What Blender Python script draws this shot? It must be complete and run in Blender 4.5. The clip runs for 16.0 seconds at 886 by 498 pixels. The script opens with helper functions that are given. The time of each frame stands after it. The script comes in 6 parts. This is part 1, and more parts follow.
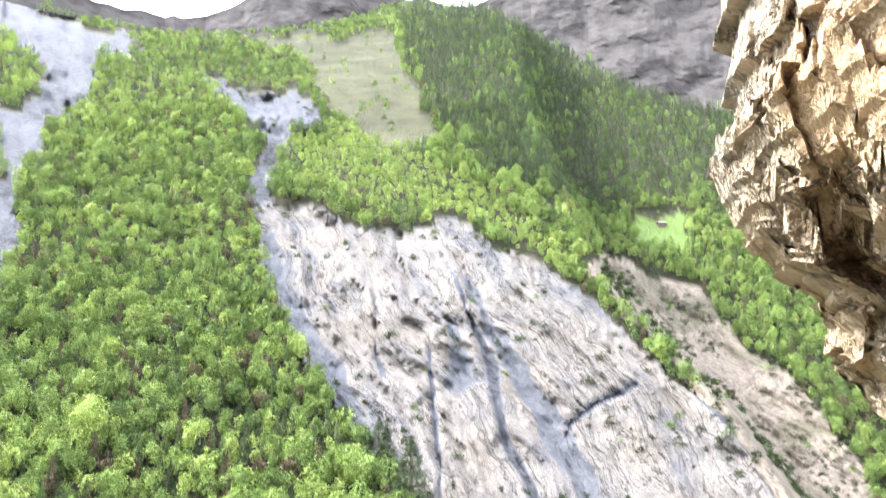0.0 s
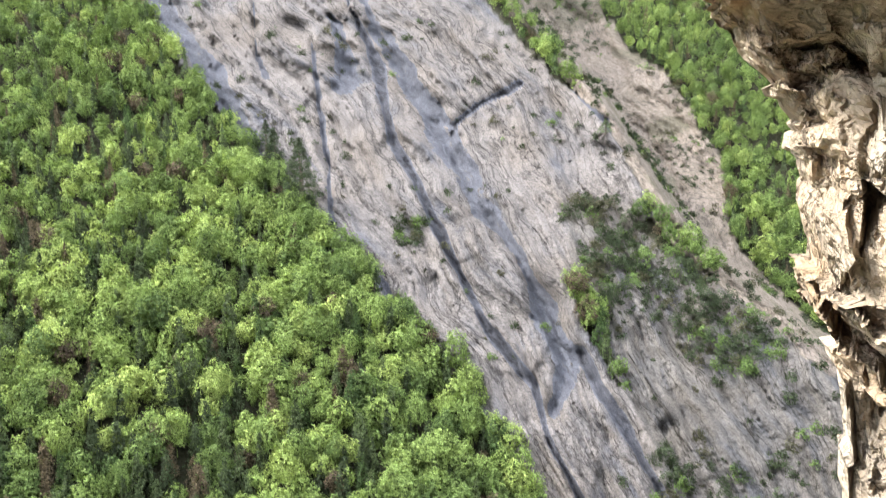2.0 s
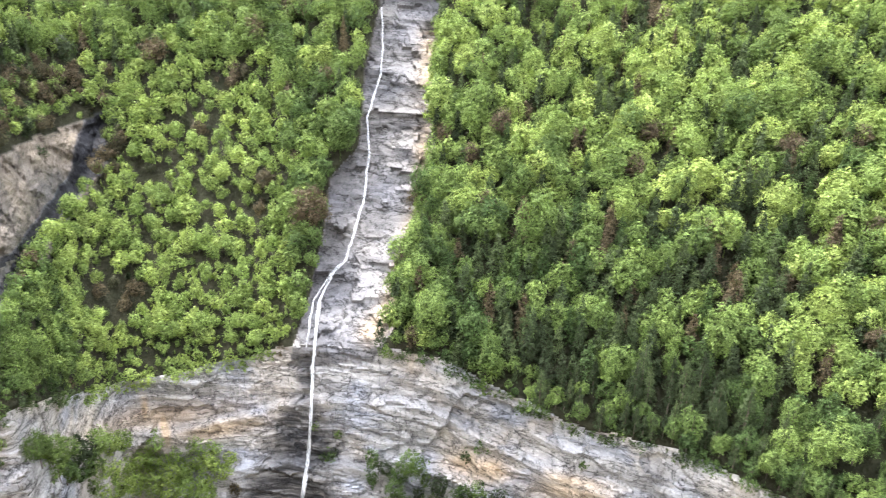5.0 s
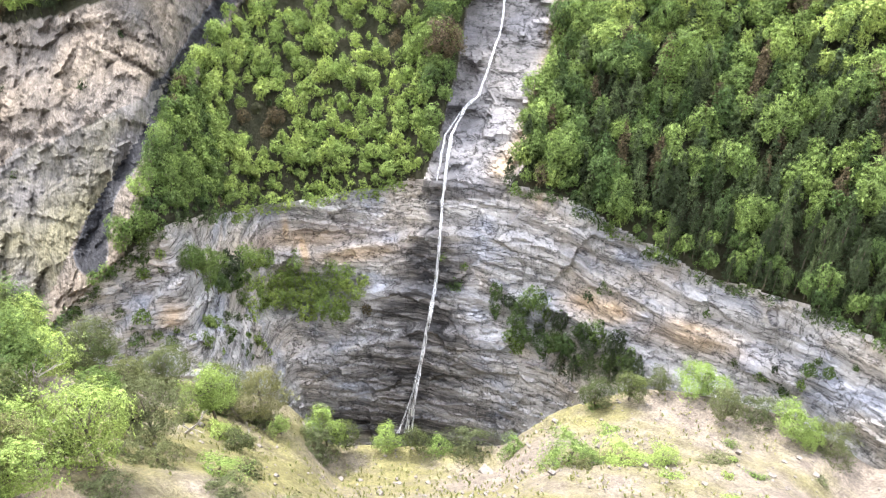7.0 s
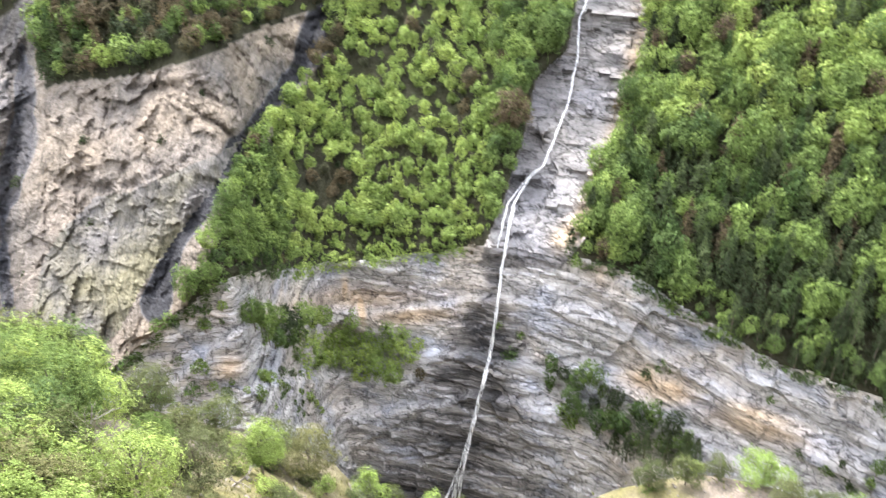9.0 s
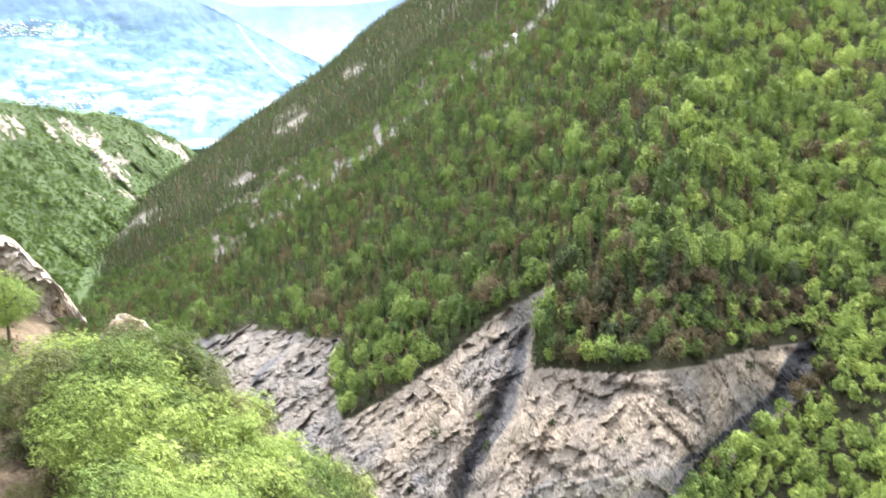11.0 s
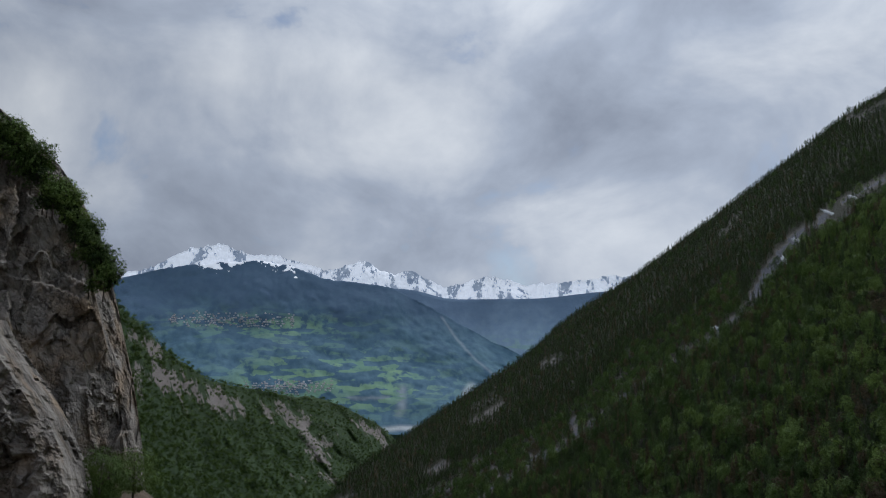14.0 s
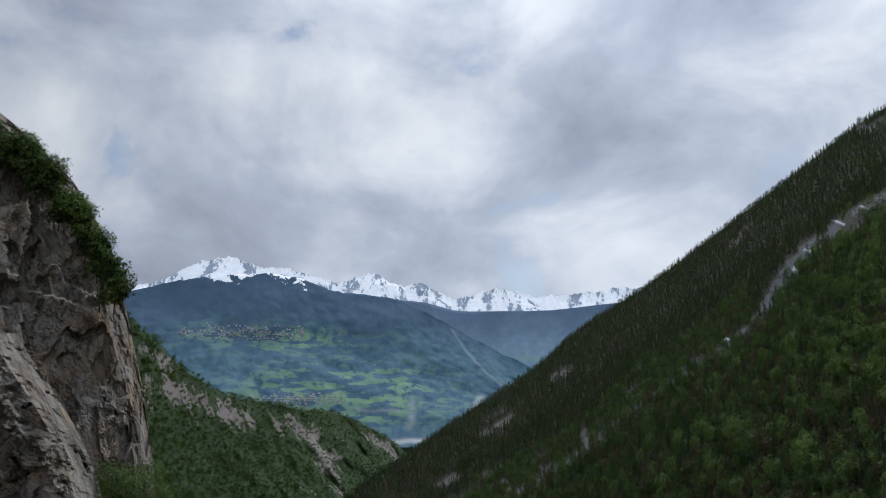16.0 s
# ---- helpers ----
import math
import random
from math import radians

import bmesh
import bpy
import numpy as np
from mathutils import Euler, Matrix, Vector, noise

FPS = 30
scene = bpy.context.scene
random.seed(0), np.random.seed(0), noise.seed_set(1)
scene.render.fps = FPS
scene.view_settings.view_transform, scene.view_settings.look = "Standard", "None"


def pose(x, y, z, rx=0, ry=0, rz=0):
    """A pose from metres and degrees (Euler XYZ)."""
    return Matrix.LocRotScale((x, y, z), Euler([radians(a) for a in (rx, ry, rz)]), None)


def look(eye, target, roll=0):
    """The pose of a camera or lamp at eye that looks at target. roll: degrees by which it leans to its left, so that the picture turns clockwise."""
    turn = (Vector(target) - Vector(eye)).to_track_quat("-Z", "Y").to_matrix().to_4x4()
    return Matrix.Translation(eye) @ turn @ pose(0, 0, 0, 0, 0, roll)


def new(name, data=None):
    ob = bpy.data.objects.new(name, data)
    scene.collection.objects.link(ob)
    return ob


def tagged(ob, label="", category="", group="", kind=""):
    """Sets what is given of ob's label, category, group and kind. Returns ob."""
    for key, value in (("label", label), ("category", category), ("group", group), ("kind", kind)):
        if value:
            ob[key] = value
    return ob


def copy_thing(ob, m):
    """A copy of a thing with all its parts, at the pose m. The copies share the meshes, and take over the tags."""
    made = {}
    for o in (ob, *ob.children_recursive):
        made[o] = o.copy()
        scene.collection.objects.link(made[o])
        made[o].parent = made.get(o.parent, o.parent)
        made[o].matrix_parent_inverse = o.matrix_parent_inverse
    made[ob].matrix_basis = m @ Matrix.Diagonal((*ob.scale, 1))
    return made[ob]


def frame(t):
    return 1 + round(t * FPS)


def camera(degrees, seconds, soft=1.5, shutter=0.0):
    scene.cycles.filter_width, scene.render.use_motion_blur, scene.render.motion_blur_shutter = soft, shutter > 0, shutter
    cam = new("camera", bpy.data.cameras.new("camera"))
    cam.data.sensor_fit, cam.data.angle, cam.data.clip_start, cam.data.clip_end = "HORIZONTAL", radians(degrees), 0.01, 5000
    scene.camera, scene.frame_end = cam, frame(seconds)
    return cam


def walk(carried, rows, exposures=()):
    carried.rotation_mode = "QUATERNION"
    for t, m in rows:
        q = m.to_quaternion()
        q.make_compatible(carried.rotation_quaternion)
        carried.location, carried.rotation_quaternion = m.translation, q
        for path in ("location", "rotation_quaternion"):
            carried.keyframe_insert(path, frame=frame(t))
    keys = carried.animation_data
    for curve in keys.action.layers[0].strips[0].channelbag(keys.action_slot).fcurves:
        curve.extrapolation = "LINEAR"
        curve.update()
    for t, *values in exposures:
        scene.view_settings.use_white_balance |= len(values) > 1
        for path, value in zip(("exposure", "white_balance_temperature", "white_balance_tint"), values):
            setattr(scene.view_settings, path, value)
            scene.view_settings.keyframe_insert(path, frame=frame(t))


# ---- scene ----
cam = camera(57.66, 16.0, soft=1.1, shutter=0.27)
PATH = [
    (0.0, pose(0, 0, 0.850, 99.00, -0.00, -0.00)),
    (0.5, pose(0, 0, 0.700, 92.86, 0.68, -1.68)),
    (1.0, pose(0, 0, 0.580, 87.58, 1.21, -4.07)),
    (1.5, pose(0, 0, 0.465, 82.76, 1.32, -6.45)),
    (2.0, pose(0, 0, 0.360, 78.01, 0.55, -7.92)),
    (2.5, pose(0, 0, 0.260, 73.82, -0.62, -7.83)),
    (3.0, pose(0, 0, 0.170, 70.36, -1.74, -5.21)),
    (3.5, pose(0, 0, 0.100, 67.61, -2.37, 2.16)),
    (3.9, pose(0, 0, 0.060, 65.63, -2.53, 11.76)),
    (4.0, pose(0, 0, 0.050, 65.28, -2.64, 14.63)),
    (4.5, pose(0, 0, 0.025, 63.99, -2.40, 27.19)),
    (5.0, pose(0, 0, 0.000, 63.46, -1.80, 34.09)),
    (5.2, pose(0, 0, 0.000, 62.98, -1.38, 35.90)),
    (7.3, pose(0, 0, 0.000, 51.39, 1.00, 43.60)),
    (7.5, pose(0, 0, 0.000, 51.79, 1.16, 43.44)),
    (8.0, pose(0, 0, 0.000, 53.01, 1.47, 43.41)),
    (8.5, pose(0, 0, 0.000, 54.17, 1.13, 44.20)),
    (9.0, pose(0, 0, 0.000, 56.58, 0.62, 48.58)),
    (9.5, pose(0, 0, 0.000, 61.98, 0.28, 57.74)),
    (10.0, pose(0, 0, 0.000, 67.70, 0.31, 68.77)),
    (10.2, pose(0, 0, 0.000, 69.91, 0.13, 72.86)),
    (12.3, pose(0, 0, 0.000, 89.74, 1.03, 91.98)),
    (12.5, pose(0, 0, 0.000, 91.33, 0.86, 92.91)),
    (13.0, pose(0, 0, 0.000, 95.30, 0.59, 94.64)),
    (13.5, pose(0, 0, 0.000, 98.05, 0.29, 95.84)),
    (14.0, pose(0, 0, 0.000, 99.58, 0.07, 96.39)),
    (14.5, pose(0, 0, 0.000, 100.28, 0.19, 96.53)),
    (15.0, pose(0, 0, 0.000, 100.54, 0.43, 96.66)),
    (15.5, pose(0, 0, 0.000, 100.54, 0.43, 97.00)),
    (16.0, pose(0, 0, 0.000, 100.44, 0.12, 97.08)),
]
# exposure of the hand-held camera: stops, kelvin, tint
EXPOSURES = [(0.0, 3.5, 6350, 12), (0.6, 3.22, 6350, 12), (1.2, 3.1, 6400, 13), (2.0, 2.9, 6450, 13), (3.0, 2.9, 6450, 12), (4.0, 3.15, 6550, 12), (5.2, 3.25, 6600, 12),
             (7.3, 3.12, 6600, 13), (8.5, 3.12, 6600, 13), (9.2, 3.25, 6700, 12), (10.2, 3.5, 6800, 11), (11.3, 2.8, 6800, 11), (12.0, 1.5, 6900, 13), (12.3, 1.05, 6900, 13),
             (12.6, 0.7, 6800, 13), (13.0, 0.1, 6300, 10), (13.5, -0.35, 5900, 9), (14.5, -0.15, 5850, 9), (15.0, -0.12, 5850, 9), (15.5, 0.0, 5900, 9), (16.0, 0.02, 5900, 9)]
walk(cam, PATH, EXPOSURES)

# ---- sky and sun ----
world = bpy.data.worlds.new("overcast_sky")
scene.world = world
world.use_nodes = True
wn, wl = world.node_tree.nodes, world.node_tree.links
wn.clear()
SUN_AZ, SUN_EL = radians(70), radians(47)


def wnode(kind, **values):
    n = wn.new(kind)
    for key, value in values.items():
        n.inputs[key].default_value = value
    return n


sky = wn.new("ShaderNodeTexSky")
sky.sky_type, sky.sun_disc = "NISHITA", False
sky.sun_elevation, sky.sun_rotation = SUN_EL, -SUN_AZ
coord = wn.new("ShaderNodeTexCoord")
mapping = wnode("ShaderNodeMapping", Scale=(1.0, 1.0, 1.45))
wl.new(coord.outputs["Generated"], mapping.inputs["Vector"])
big = wnode("ShaderNodeTexNoise", Scale=1.9, Detail=8.0, Roughness=0.50, Distortion=0.3)
fine = wnode("ShaderNodeTexNoise", Scale=4.6, Detail=7.0, Roughness=0.55, Distortion=0.4)
for n in (big, fine):
    wl.new(mapping.outputs["Vector"], n.inputs["Vector"])
mixn = wn.new("ShaderNodeMix")
mixn.data_type = "FLOAT"
mixn.inputs[0].default_value = 0.35
wl.new(big.outputs["Fac"], mixn.inputs[2])
wl.new(fine.outputs["Fac"], mixn.inputs[3])
ramp = wn.new("ShaderNodeValToRGB")
ramp.color_ramp.elements[0].position, ramp.color_ramp.elements[0].color = 0.38, (0.235, 0.255, 0.305, 1)
ramp.color_ramp.elements[1].position, ramp.color_ramp.elements[1].color = 0.63, (0.84, 0.83, 0.815, 1)
mid = ramp.color_ramp.elements.new(0.50)
mid.color = (0.455, 0.485, 0.545, 1)
wl.new(mixn.outputs[0], ramp.inputs["Fac"])
gaps = wn.new("ShaderNodeValToRGB")
gaps.color_ramp.elements[0].position, gaps.color_ramp.elements[0].color = 0.26, (1, 1, 1, 1)
gaps.color_ramp.elements[1].position, gaps.color_ramp.elements[1].color = 0.40, (0, 0, 0, 1)
wl.new(fine.outputs["Fac"], gaps.inputs["Fac"])
sepz = wn.new("ShaderNodeSeparateXYZ")
wl.new(coord.outputs["Generated"], sepz.inputs[0])
rise = wn.new("ShaderNodeMapRange")
rise.inputs["From Min"].default_value, rise.inputs["From Max"].default_value = 0.36, 0.95
rise.inputs["To Min"].default_value, rise.inputs["To Max"].default_value = 0.85, 1.55
wl.new(sepz.outputs[2], rise.inputs["Value"])
# thin cloud is brighter round the hidden sun
toward = wn.new("ShaderNodeVectorMath")
toward.operation = "DOT_PRODUCT"
toward.inputs[1].default_value = (-math.sin(SUN_AZ), math.cos(SUN_AZ), 0.25)
wl.new(coord.outputs["Generated"], toward.inputs[0])
veil = wn.new("ShaderNodeMapRange")
veil.inputs["From Min"].default_value, veil.inputs["From Max"].default_value = 0.45, 1.0
veil.inputs["To Min"].default_value, veil.inputs["To Max"].default_value = 0.85, 1.3
wl.new(toward.outputs["Value"], veil.inputs["Value"])
level = wn.new("ShaderNodeMath")
level.operation = "MULTIPLY"
wl.new(rise.outputs[0], level.inputs[0])
wl.new(veil.outputs[0], level.inputs[1])
clouds = wnode("ShaderNodeBackground", Strength=1.0)
wl.new(level.outputs[0], clouds.inputs["Strength"])
blue = wnode("ShaderNodeBackground", Strength=0.085)
wl.new(ramp.outputs["Color"], clouds.inputs["Color"])
wl.new(sky.outputs["Color"], blue.inputs["Color"])
both = wn.new("ShaderNodeMixShader")
wl.new(gaps.outputs["Color"], both.inputs["Fac"])
wl.new(clouds.outputs[0], both.inputs[1])
wl.new(blue.outputs[0], both.inputs[2])
wout = wn.new("ShaderNodeOutputWorld")
wl.new(both.outputs[0], wout.inputs["Surface"])

sun = new("sun", bpy.data.lights.new("sun", "SUN"))
sun.data.energy, sun.data.angle, sun.data.color = 1.5, radians(12), (1.0, 0.97, 0.92)
sun.matrix_world = look((100 * -math.sin(SUN_AZ) * math.cos(SUN_EL), 100 * math.cos(SUN_AZ) * math.cos(SUN_EL), 100 * math.sin(SUN_EL)), (0, 0, 0))


# ---- materials ----
class Mat:
    """A small wrapper that builds a principled node material."""

    def __init__(self, name, rough=0.9):
        self.m = bpy.data.materials.new(name)
        self.m.use_nodes = True
        self.t = self.m.node_tree
        self.bsdf = self.t.nodes["Principled BSDF"]
        self.bsdf.inputs["Roughness"].default_value = rough
        self.bsdf.inputs["Specular IOR Level"].default_value = 0.2

    def node(self, kind, **values):
        n = self.t.nodes.new(kind)
        for key, value in values.items():
            n.inputs[key].default_value = value
        return n

    def link(self, a, b):
        self.t.links.new(a, b)
        return a

    def position(self, scale=(1, 1, 1), rot=(0, 0, 0)):
        g = self.node("ShaderNodeNewGeometry")
        mp = self.node("ShaderNodeMapping", Scale=scale, Rotation=rot)
        self.link(g.outputs["Position"], mp.inputs["Vector"])
        return mp.outputs["Vector"]

    def attr(self, name):
        n = self.node("ShaderNodeAttribute")
        n.attribute_name = name
        return n

    def noise(self, vec, scale, detail=5.0, rough=0.6, distort=0.0):
        n = self.node("ShaderNodeTexNoise", Scale=scale, Detail=detail, Roughness=rough, Distortion=distort)
        self.link(vec, n.inputs["Vector"])
        return n.outputs["Fac"]

    def ramp(self, fac, *stops):
        n = self.node("ShaderNodeValToRGB")
        el = n.color_ramp.elements
        while len(el) < len(stops):
            el.new(0.5)
        for e, (p, col) in zip(el, stops):
            e.position = p
            e.color = (*col, 1) if isinstance(col, tuple) else (col, col, col, 1)
        self.link(fac, n.inputs["Fac"])
        return n.outputs["Color"]

    def mix(self, fac, a, b, blend="MIX"):
        n = self.node("ShaderNodeMix")
        n.data_type, n.blend_type = "RGBA", blend
        for val, i in ((fac, 0), (a, 6), (b, 7)):
            if isinstance(val, (int, float)):
                n.inputs[i].default_value = val
            elif isinstance(val, tuple):
                n.inputs[i].default_value = (*val, 1)
            else:
                self.link(val, n.inputs[i])
        return n.outputs[2]

    def math(self, op, a, b=0.0):
        n = self.node("ShaderNodeMath")
        n.operation = op
        for val, i in ((a, 0), (b, 1)):
            if isinstance(val, (int, float)):
                n.inputs[i].default_value = val
            else:
                self.link(val, n.inputs[i])
        return n.outputs[0]

    def bump(self, height, strength=0.5, distance=0.3):
        n = self.node("ShaderNodeBump", Strength=strength, Distance=distance)
        self.link(height, n.inputs["Height"])
        self.link(n.outputs["Normal"], self.bsdf.inputs["Normal"])

    def colour(self, c):
        self.link(c, self.bsdf.inputs["Base Color"])
        return self.m


def leaf_material(name, stops, by_object=False, grain=1.0):
    """Leaves: colour by tree, broken into lighter and darker leaf clumps with gaps, partly translucent."""
    m = Mat(name, 0.6)
    m.bsdf.inputs["Specular IOR Level"].default_value = 0.06
    if by_object:
        tree = m.node("ShaderNodeObjectInfo").outputs["Random"]
    else:
        tree = m.attr("tint").outputs["Fac"]
    base = m.ramp(tree, *stops)
    isl = m.node("ShaderNodeNewGeometry").outputs["Random Per Island"]
    col = m.mix(1.0, base, m.ramp(isl, (0.0, 0.74), (0.55, 1.0), (1.0, 1.3)), "MULTIPLY")
    p = m.position()
    warp = m.node("ShaderNodeTexNoise", Scale=grain * 1.6, Detail=2.0)
    m.link(p, warp.inputs["Vector"])
    shift = m.node("ShaderNodeVectorMath")
    shift.operation = "MULTIPLY_ADD"
    shift.inputs[1].default_value = (0.8 / grain,) * 3
    m.link(warp.outputs["Color"], shift.inputs[0])
    m.link(p, shift.inputs[2])
    spray = m.node("ShaderNodeTexVoronoi", Scale=grain * 1.15)
    m.link(shift.outputs[0], spray.inputs["Vector"])
    leaf = m.node("ShaderNodeTexVoronoi", Scale=grain * 2.9)
    m.link(shift.outputs[0], leaf.inputs["Vector"])
    tone = m.node("ShaderNodeSeparateColor")
    m.link(leaf.outputs["Color"], tone.inputs["Color"])
    col = m.mix(1.0, col, m.ramp(tone.outputs[0], (0.0, 0.55), (0.5, 0.95), (1.0, 1.5)), "MULTIPLY")
    height = m.math("ADD", m.math("MULTIPLY", spray.outputs["Distance"], -1.0), m.math("MULTIPLY", leaf.outputs["Distance"], -0.55))
    m.bump(height, 1.0, 0.9 / grain)
    m.colour(col)
    tr = m.node("ShaderNodeBsdfTranslucent")
    m.link(m.mix(1.0, col, (1.15, 1.2, 0.6), "MULTIPLY"), tr.inputs["Color"])
    mx = m.node("ShaderNodeMixShader", Fac=0.14)
    m.link(m.bsdf.outputs[0], mx.inputs[1])
    m.link(tr.outputs[0], mx.inputs[2])
    gap = m.node("ShaderNodeMixShader")
    open_at = m.math("ADD", m.math("MULTIPLY", spray.outputs["Distance"], 0.6), leaf.outputs["Distance"])
    m.link(m.math("LESS_THAN", open_at, 0.74), gap.inputs[0])
    m.link(m.node("ShaderNodeBsdfTransparent").outputs[0], gap.inputs[1])
    m.link(mx.outputs[0], gap.inputs[2])
    m.link(gap.outputs[0], m.t.nodes["Material Output"].inputs["Surface"])
    return m.m


BROWN, PINE, DARK = (0.135, 0.108, 0.070), (0.055, 0.074, 0.040), (0.076, 0.125, 0.046)
GREEN, BRIGHT, LIME = (0.142, 0.211, 0.065), (0.238, 0.336, 0.098), (0.362, 0.465, 0.134)
LARCH = (0.120, 0.160, 0.075)
LEAF = leaf_material("forest_leaves", ((0.0, BROWN), (0.10, BROWN), (0.15, PINE), (0.24, (0.075, 0.105, 0.05)), (0.33, LARCH), (0.36, DARK), (0.56, GREEN), (0.8, BRIGHT), (1.0, LIME)))
LEAF_NEAR = leaf_material("tree_leaves", ((0.0, DARK), (0.5, GREEN), (1.0, BRIGHT)), True, 1.5)
LEAF_TERRACE = leaf_material("terrace_tree_leaves", ((0.0, DARK), (0.3, GREEN), (0.8, BRIGHT), (1.0, LIME)), True, 3.6)
LEAF_LIME = leaf_material("young_leaves", ((0.0, BRIGHT), (1.0, LIME)), True, 4.2)
LEAF_PINE = leaf_material("pine_needles", ((0.0, PINE), (0.6, (0.070, 0.098, 0.046)), (1.0, LARCH)), True, 2.2)
LEAF_OLIVE = leaf_material("olive_needles", ((0.0, (0.075, 0.095, 0.042)), (1.0, (0.135, 0.158, 0.066))), True, 5.0)
LEAF_DRY = leaf_material("sparse_dry_leaves", ((0.0, (0.10, 0.12, 0.06)), (0.7, (0.15, 0.165, 0.075)), (1.0, (0.20, 0.19, 0.085))), True, 4.5)


def bark_material():
    m = Mat("bark", 0.95)
    n = m.noise(m.position((3, 3, 0.6)), 2.0)
    m.bump(n, 0.6, 0.1)
    return m.colour(m.ramp(n, (0.3, (0.07, 0.055, 0.045)), (0.7, (0.20, 0.17, 0.14))))


BARK = bark_material()


def slope_material():
    """The mountainside: forest floor, bare marl, tan soil and grass by the zones of the ground."""
    m = Mat("mountainside", 0.95)
    zone = m.node("ShaderNodeSeparateColor")
    m.link(m.attr("zone").outputs["Color"], zone.inputs["Color"])
    p = m.position()
    n1, n2, n3 = m.noise(p, 0.035, 6), m.noise(p, 0.22, 5), m.noise(p, 1.1, 4)
    warp = m.node("ShaderNodeMix")
    warp.data_type = "VECTOR"
    warp.inputs[0].default_value = 0.04
    wn3 = m.node("ShaderNodeTexNoise", Scale=0.05, Detail=4.0)
    m.link(p, wn3.inputs["Vector"])
    sc = m.node("ShaderNodeMapping", Scale=(22.0, 22.0, 22.0))
    m.link(wn3.outputs["Color"], sc.inputs["Vector"])
    m.link(m.attr("flow").outputs["Vector"], warp.inputs[4])
    m.link(sc.outputs[0], warp.inputs[5])
    def along(across, down):
        fl = m.node("ShaderNodeMapping", Scale=(across, down, 1.0))
        m.link(warp.outputs[1], fl.inputs["Vector"])
        return fl.outputs["Vector"]

    def line(vec, scale, detail, distort=0.5):
        return m.math("ABSOLUTE", m.math("SUBTRACT", m.noise(vec, scale, detail, 0.62, distort), 0.5))

    s1 = m.noise(along(0.85, 0.2), 1.0, 8, 0.6, 0.25)
    s2 = m.noise(along(3.4, 0.5), 1.0, 8, 0.7, 0.3)
    s3 = m.noise(along(9.0, 1.1), 1.0, 5, 0.65, 0.3)
    here = m.ramp(m.noise(p, 0.06, 3), (0.38, 0.0), (0.56, 1.0))
    long_crack = m.ramp(line(along(0.75, 0.12), 1.0, 6), (0.0, 0.34), (0.007, 0.75), (0.018, 1.0))
    thin_crack = m.ramp(line(along(2.6, 0.45), 1.0, 6), (0.0, 0.52), (0.009, 0.88), (0.02, 1.0))
    cross_crack = m.ramp(line(m.position((1, 1, 0.55)), 0.14, 8), (0.0, 0.56), (0.008, 0.88), (0.02, 1.0))
    floor_c = m.mix(n2, (0.020, 0.028, 0.012), (0.050, 0.044, 0.026))
    marl = m.ramp(s1, (0.34, (0.118, 0.122, 0.136)), (0.45, (0.166, 0.157, 0.153)), (0.54, (0.202, 0.186, 0.173)), (0.66, (0.215, 0.197, 0.181)), (0.76, (0.150, 0.152, 0.168)))
    marl = m.mix(m.ramp(n1, (0.46, 0.0), (0.62, 0.75)), marl, (0.196, 0.172, 0.148))
    marl = m.mix(1.0, marl, m.ramp(s2, (0.34, 0.84), (0.47, 1.0), (0.66, 1.08)), "MULTIPLY")
    marl = m.mix(here, marl, m.mix(1.0, marl, m.ramp(s3, (0.34, 0.84), (0.5, 1.0), (0.66, 1.06)), "MULTIPLY"))
    marl = m.mix(1.0, marl, long_crack, "MULTIPLY")
    marl = m.mix(here, marl, m.mix(1.0, marl, thin_crack, "MULTIPLY"))
    marl = m.mix(1.0, marl, cross_crack, "MULTIPLY")
    marl = m.mix(1.0, marl, m.ramp(n3, (0.3, 0.74), (0.6, 1.08)), "MULTIPLY")
    debris = m.ramp(m.math("MULTIPLY", m.math("ADD", n3, s2), 0.5), (0.35, 0.78), (0.65, 1.2))
    edge = m.math("ADD", m.attr("scree").outputs["Fac"], m.math("MULTIPLY", m.math("SUBTRACT", m.math("ADD", s2, n2), 1.0), 0.8))
    scree = m.mix(1.0, m.ramp(edge, (0.5, (0.124, 0.130, 0.150)), (0.78, (0.088, 0.092, 0.107)), (1.1, (0.040, 0.041, 0.047))), debris, "MULTIPLY")
    marl = m.mix(m.ramp(edge, (0.42, 0.0), (0.50, 1.0)), marl, scree)
    gravel = m.noise(p, 2.2, 7, 0.75)
    tan = m.mix(n1, (0.29, 0.245, 0.213), (0.265, 0.222, 0.165))
    tan = m.mix(1.0, tan, m.mix(1.0, cross_crack, thin_crack, "MULTIPLY"), "MULTIPLY")
    tan = m.mix(1.0, tan, m.ramp(m.noise(p, 0.35, 6, 0.7), (0.35, 0.72), (0.65, 1.2)), "MULTIPLY")
    tan = m.mix(1.0, tan, m.ramp(s2, (0.34, 0.8), (0.5, 1.0), (0.66, 1.08)), "MULTIPLY")
    tan = m.mix(here, tan, m.mix(1.0, tan, m.ramp(s3, (0.34, 0.74), (0.5, 1.0), (0.66, 1.1)), "MULTIPLY"))
    fan_c = m.mix(m.ramp(n1, (0.42, 0.0), (0.6, 1.0)), (0.165, 0.157, 0.152), (0.21, 0.196, 0.13))
    fan_c = m.mix(1.0, fan_c, m.ramp(s3, (0.34, 0.68), (0.5, 1.0), (0.66, 1.2)), "MULTIPLY")
    grass = m.mix(n2, (0.058, 0.070, 0.032), (0.092, 0.084, 0.050))
    grass = m.mix(1.0, grass, m.ramp(m.noise(p, 0.02, 6, 0.7), (0.35, 0.6), (0.65, 1.25)), "MULTIPLY")
